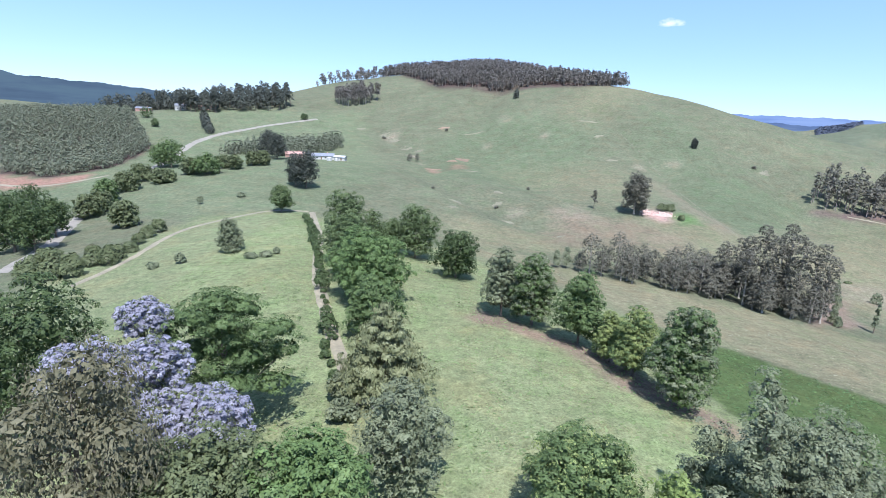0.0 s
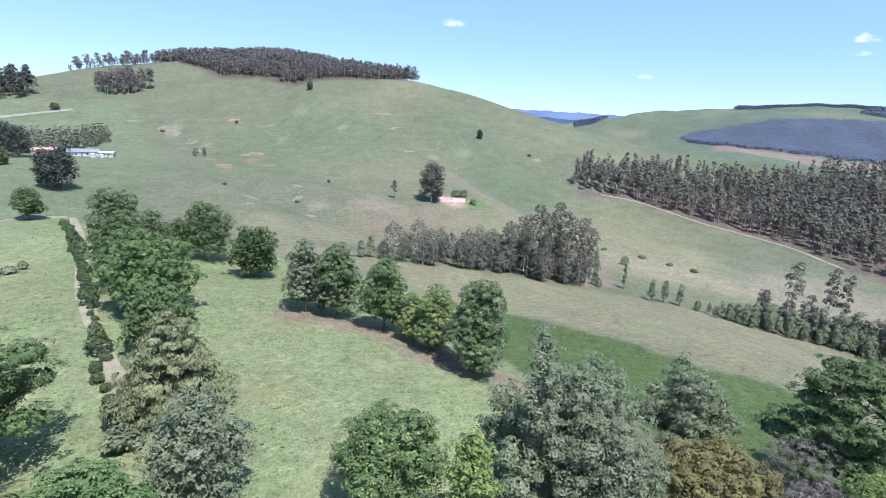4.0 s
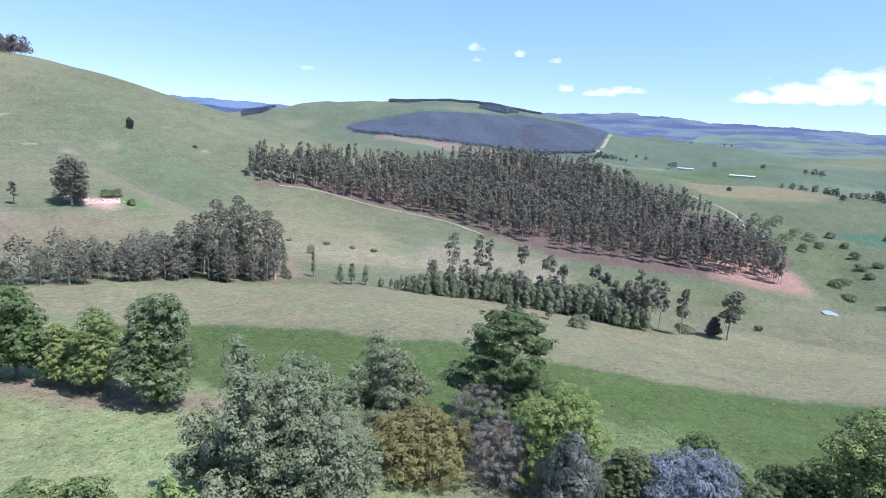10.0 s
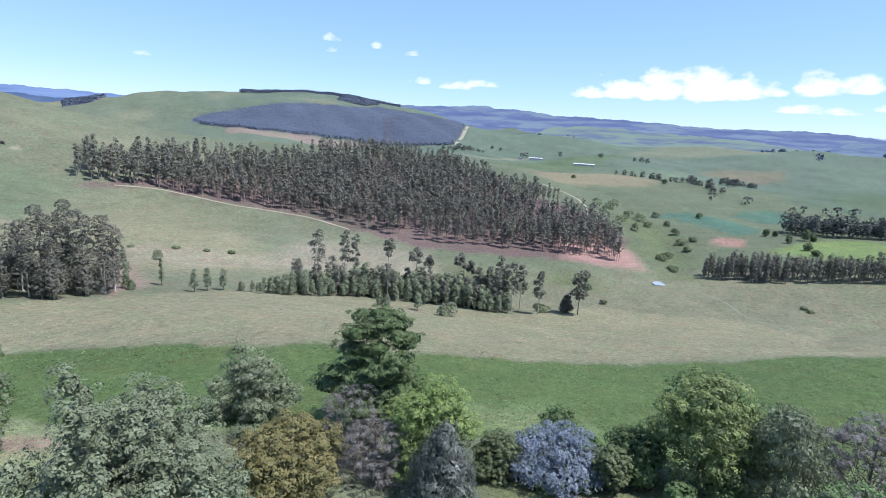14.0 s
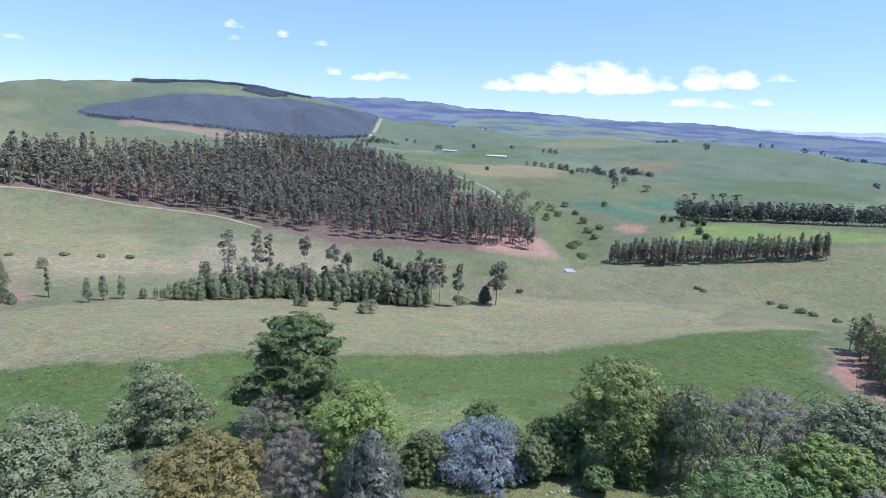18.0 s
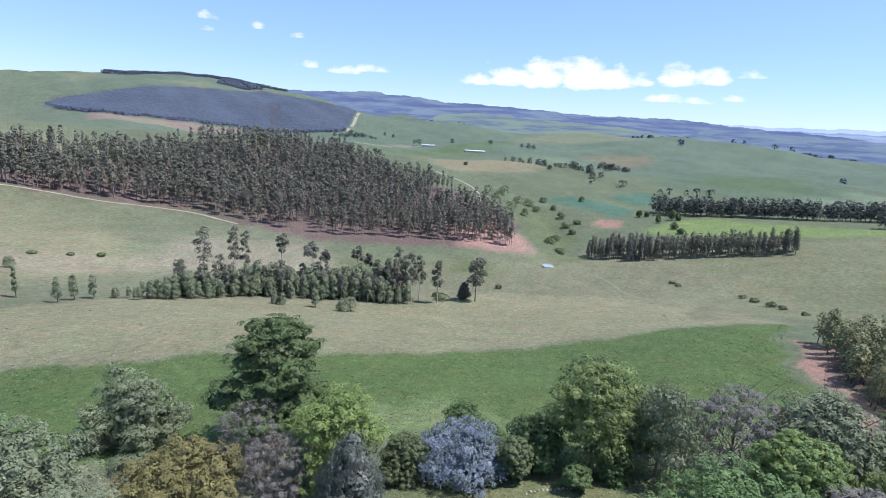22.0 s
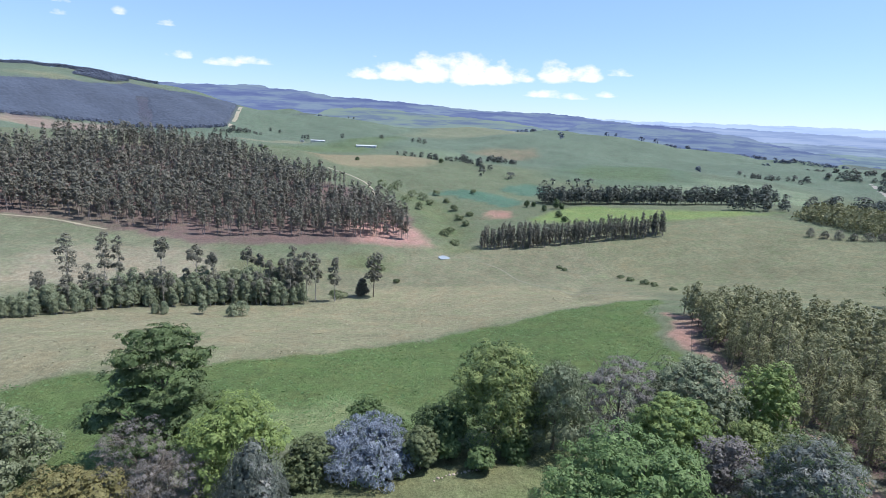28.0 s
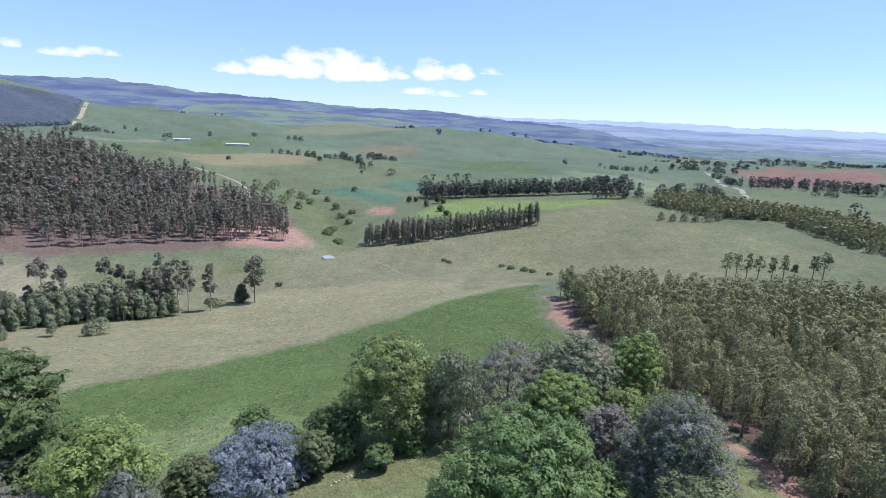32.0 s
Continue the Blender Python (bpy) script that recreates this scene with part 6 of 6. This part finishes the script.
house(1096, 144, -82, 40, 10, 2.6, 1.4, M_WHITE, M_BRIGHTTIN, "very long low shed with a bright tin roof", "long_shed", 8, False, False, "shed")
house(1215, 300, 12, 12, 8, 3.0, 1.6, M_WHITE, M_TIN, "pale farm building among valley trees", windows=2)
house(660, 268, 30, 10, 7, 3.0, 1.5, M_WHITE, M_BRIGHTTIN, "small pale building in the gum forest", "shed", 2, False, category="shed")


def tank(x, y, r, h):
    base = new("water_tank")
    base.location = (x, y, float(height(x, y)) - 0.2)
    bm = bmesh.new()
    bmesh.ops.create_cone(bm, cap_ends=True, segments=20, radius1=r, radius2=r, depth=h, matrix=Matrix.Translation((0, 0, h / 2)))
    part("tank_body", bm, M_WHITE, base)
    bm = bmesh.new()
    bmesh.ops.create_cone(bm, cap_ends=True, segments=20, radius1=r * 1.02, radius2=r * 0.25, depth=h * 0.25, matrix=Matrix.Translation((0, 0, h * 1.125)))
    part("tank_lid", bm, M_WHITE, base)
    tagged(base, "round white water tank beside the farmhouse", "water tank", "water tanks")


tank(-93, 428, 1.8, 2.6)
tank(-88, 430, 1.4, 2.2)


def ruin(x, y):
    """A roofless ruined house: broken walls with uneven tops and fallen masonry."""
    g = np.random.default_rng(52)
    base = new("ruined_house")
    base.location = (x, y, float(height(x, y)))
    base.rotation_euler = (0, 0, radians(-8))
    for x0, y0, x1, y1, h in ((-9, -3, 3, -3, 2.0), (-9, -3, -9, 4, 2.6), (-9, 4, -1, 4, 2.4), (-4, -3, -4, 4, 1.8), (1, -3, 1, 3, 2.2), (3, -3, 9, -2, 1.3), (9, -2, 9, 4, 1.8), (1, 4, 9, 4, 1.6), (5, -2, 5, 4, 1.2)):
        n = max(4, int(math.hypot(x1 - x0, y1 - y0) / 0.8))
        bm = bmesh.new()
        nx, ny = -(y1 - y0), x1 - x0
        s = 0.2 / math.hypot(nx, ny)
        cols = []
        for k in range(n + 1):
            u = k / n
            px_, py_ = x0 + (x1 - x0) * u, y0 + (y1 - y0) * u
            top = max(0.4, h * g.uniform(0.35, 1.1))
            cols.append([bm.verts.new((px_ + q * nx * s, py_ + q * ny * s, z)) for q in (-1, 1) for z in (-0.8, top)])
        for p, q in zip(cols, cols[1:]):
            bm.faces.new((p[0], q[0], q[1], p[1]))
            bm.faces.new((p[2], p[3], q[3], q[2]))
            bm.faces.new((p[1], q[1], q[3], p[3]))
        for e in (cols[0], cols[-1]):
            bm.faces.new((e[0], e[1], e[3], e[2]))
        part("wall", bm, M_RUBBLE, base)
    for k in range(26):
        bm = bmesh.new()
        bmesh.ops.create_icosphere(bm, subdivisions=1, radius=1)
        r = g.uniform(0.3, 0.9)
        c = Vector((g.uniform(-11, 12), g.uniform(-6, 5), r * 0.25))
        for v in bm.verts:
            v.co = Vector((v.co.x * r * g.uniform(0.8, 1.5), v.co.y * r * g.uniform(0.8, 1.3), v.co.z * r * 0.5)) + c
        part("rubble", bm, M_RUBBLE, base)
    tagged(base, "roofless ruined house of pink crumbling masonry", "ruin")


ruin(133, 335)

# ---- pond ----
M_WATER, _nt, _p, _N, _L = material("pond_water")
_p.inputs["Base Color"].default_value, _p.inputs["Roughness"].default_value = (0.30, 0.32, 0.30, 1), 0.12


def pond(x, y, r):
    bm = bmesh.new()
    ring = [bm.verts.new((x + r * (1 + 0.2 * math.sin(3 * a + 1)) * math.cos(a), y + 0.8 * r * (1 + 0.15 * math.sin(2 * a)) * math.sin(a), 0)) for a in np.linspace(0, 2 * math.pi, 40, endpoint=False)]
    z = max(float(height(v.co.x, v.co.y)) for v in ring) + 0.05
    low = []
    for v in ring:
        v.co.z = z
        low.append(bm.verts.new((v.co.x, v.co.y, z - 1.5)))
    bm.faces.new(ring)
    for k in range(40):
        bm.faces.new((ring[k], low[k], low[(k + 1) % 40], ring[(k + 1) % 40]))
    me = bpy.data.meshes.new("water")
    bm.to_mesh(me)
    bm.free()
    me.materials.append(M_WATER)
    tagged(new("water", me), "small pale farm pond in the valley", "pond", kind="structure")


pond(374, -5, 5.0)
strip("track", [(172, 550), (180, 500), (182, 450), (184, 400), (181, 345), (176, 300)], 0.9, M_PATH, "faint worn path down the grassy hill")
strip("track", [(374, -20), (345, -40), (310, -50), (270, -70), (235, -85)], 1.4, M_PATH, "faint vehicle track across the valley floor")
strip("track", [(300, 398), (330, 376), (346, 330), (362, 265), (350, 215)], 2.2, M_TRACK, "sandy firebreak along the forest edge")
strip("road", [(400, -369), (520, -480), (664, -596), (761, -660), (862, -721), (980, -790)], 7, M_ROAD, "pale road winding over the plain", category="road")
strip("track", [(640, 130), (600, 90), (560, 70), (520, 60)], 3, M_TRACK, "sandy track curving round a spur")
strip("road", [(1325, 498), (1370, 512), (1430, 521), (1530, 548), (1628, 572)], 9, M_TRACK, "pale firebreak climbing beside a plantation", category="track")

# ---- grass ----


def grass(name, poly, count, mat, label, seed, lo=0.15, hi=0.4):
    """Loose tufts standing in the field."""
    g = np.random.default_rng(seed)
    poly = np.array(poly, float)
    a, b = poly.min(0), poly.max(0)
    x, y = g.uniform(a[0], b[0], count * 2), g.uniform(a[1], b[1], count * 2)
    ok = inside(poly, x, y) > 0
    thick = np.sin(x * 0.23 + np.sin(y * 0.17)) * np.sin(y * 0.19 + np.sin(x * 0.21)) + g.normal(0, 0.5, len(x)) > -0.2
    x, y = x[ok & thick][:count], y[ok & thick][:count]
    n = len(x)
    s = g.uniform(lo, hi, n)
    t = g.uniform(0, 6.28, n)
    ux, uy = np.cos(t), np.sin(t)
    z = height(x, y)
    lx, ly = g.normal(0, 1.6, n) * s, g.normal(0, 1.6, n) * s
    V = np.stack([np.stack([x - ux * s * 0.6, y - uy * s * 0.6, z - 0.05], 1), np.stack([x + ux * s * 0.6, y + uy * s * 0.6, z - 0.05], 1), np.stack([x + ux * s * 0.9 + lx, y + uy * s * 0.9 + ly, z + s * 0.5], 1), np.stack([x - ux * s * 0.9 + lx, y - uy * s * 0.9 + ly, z + s * 0.42], 1)], 1).reshape(-1, 3)
    tagged(new(name, link_quads(name, V, np.arange(4 * n).reshape(-1, 4), mat)), label, "grass", kind="stuff")


M_TUFT = foliage("meadow_tufts", (0.22, 0.29, 0.12), (0.36, 0.42, 0.20), 0.35)
M_LUSH = foliage("lush_tufts", (0.11, 0.18, 0.065), (0.21, 0.30, 0.11), 0.35)
M_DRY = foliage("dry_tufts", (0.25, 0.235, 0.15), (0.44, 0.41, 0.27), 0.3)
grass("meadow_grass", [(-75, 30), (-70, 255), (0, 215), (50, 120), (55, 70), (60, 30), (40, -10), (-30, 20)], 30000, M_TUFT, "light green tufts of meadow grass", 61, 0.10, 0.30)
grass("field_grass", [(60, 150), (89, 124), (113, 75), (135, 43), (170, 0), (200, -52), (206, -86), (156, -64), (134, -60), (110, -45), (90, -20), (88, 25), (70, 60), (55, 85)], 34000, M_LUSH, "lush green grass tufts in a field", 62, 0.10, 0.32)
grass("dry_grass", [(10, 210), (90, 125), (135, 43), (172, 1), (203, -52), (260, -90), (300, -40), (240, 55), (195, 140), (130, 178)], 24000, M_DRY, "straw coloured tufts on the rise", 63, 0.10, 0.32)

# ---- bare patches, gullies and rocks on the hills ----


def patches(name, spots, mat, label, seed, lift=0.3):
    """Ragged bare spots lying on the slope: (x, y, length, width, turn)."""
    g = np.random.default_rng(seed)
    V, Q = [], []
    rings, sides = 4, 24
    for x, y, a, b, turn in spots:
        th = np.linspace(0, 2 * math.pi, sides, endpoint=False)
        edge = 1 + 0.22 * np.sin(2 * th + g.uniform(0, 6)) + 0.18 * np.sin(3 * th + g.uniform(0, 6)) + 0.14 * np.sin(5 * th + g.uniform(0, 6)) + g.normal(0, 0.10, sides)
        base = len(V)
        c, s = math.cos(turn), math.sin(turn)
        for k in range(rings + 1):
            u = a * edge * np.cos(th) * k / rings
            w = b * edge * np.sin(th) * k / rings
            px_, py_ = x + c * u - s * w, y + s * u + c * w
            z = height(px_, py_) + (lift if k < rings else -0.15)
            V.extend(np.c_[px_, py_, z].tolist())
        for k in range(rings):
            for j in range(sides):
                Q.append((base + k * sides + j, base + k * sides + (j + 1) % sides, base + (k + 1) * sides + (j + 1) % sides, base + (k + 1) * sides + j))
    tagged(new(name, link_quads(name, np.array(V), np.array(Q), mat, True)), label, "bare soil", kind="stuff")


patches("red_soil", [(-12, 479, 7, 4, 0.4), (15, 515, 9, 5, 0.2), (5, 508, 5, 4, 1.0), (-5, 615, 6, 4, 0.3)], M_REDSOIL, "bare red-brown earth showing through hill grass", 71)
patches("pale_soil", [(-101, 637, 8, 5, 0), (-71, 609, 7, 5, 0.6), (-57, 590, 6, 4, 0.8), (-42, 563, 7, 4, 0.7), (-30, 555, 5, 4, 0.2), (-62, 591, 5, 3, 0.1), (-45, 571, 4, 4, 1.2), (29, 601, 11, 1.4, 0.3), (146, 578, 10, 1.6, -0.2), (148, 542, 5, 3, 0.3), (146, 483, 5, 3, 0), (280, 479, 6, 4, 0.5), (7, 339, 4, 3, 0), (34, 347, 4, 3, 0.7), (22, 459, 5, 3, 0.3), (36, 371, 4, 3, 0), (5, 321, 4, 2, 0.6), (38, 315, 4, 2.5, 0.1), (63, 284, 4, 2, 0.9)], M_PALESOIL, "pale stony soil patches on grassy hill", 72)

# ---- scrub along the creek, and a stone border on the lawn ----
for _x, _y, _h, _r in ((315, -110, 1.8, 2.4), (304, -112, 2.2, 2.6), (291, -115, 2.6, 3.2), (283, -117, 2.0, 2.4), (267, -120, 1.4, 2.2), (339, -82, 1.6, 2.2), (345, -80, 1.6, 2.4), (228, 232, 1.2, 2.2), (236, 222, 1.4, 2.6), (218, 244, 1.2, 2.4), (205, 262, 1.2, 2.0)):
    tree(_x, _y, _h, _r, M_OLIVE, "low dark scrub along a creek bank", "bush", n=420, size=0.4, name="bush", category="bush", limbs=3, group="creek scrub")
M_STONE = plain("field_stone", (0.42, 0.34, 0.26), 0.9, 0.35, 2.0)
for _i in range(13):
    _u = _i / 12
    _x, _y = 71.1 + 2.6 * _u ** 0.6 + 0.15 * math.sin(_i * 2.3), 2.2 - 6.6 * _u
    _s = 0.17 + 0.07 * math.sin(_i * 1.7)
    _bm = bmesh.new()
    bmesh.ops.create_icosphere(_bm, subdivisions=1, radius=1)
    for _v in _bm.verts:
        _k = 1 + 0.2 * math.sin(_v.co.x * 5 + _i) * math.cos(_v.co.y * 4 + _i)
        _v.co = Vector((_v.co.x * 1.3 * _k, _v.co.y * _k, _v.co.z * 0.8 * _k)) * _s
    _me = bpy.data.meshes.new("border_stone")
    _bm.to_mesh(_me)
    _bm.free()
    _me.materials.append(M_STONE)
    _ob = new("border_stone", _me)
    _ob.location, _ob.rotation_euler = (_x, _y, float(height(_x, _y)) + 0.08), (0, 0, _i * 0.9)
    tagged(_ob, "rough brown field stone edging the lawn", "stone", "stone border")
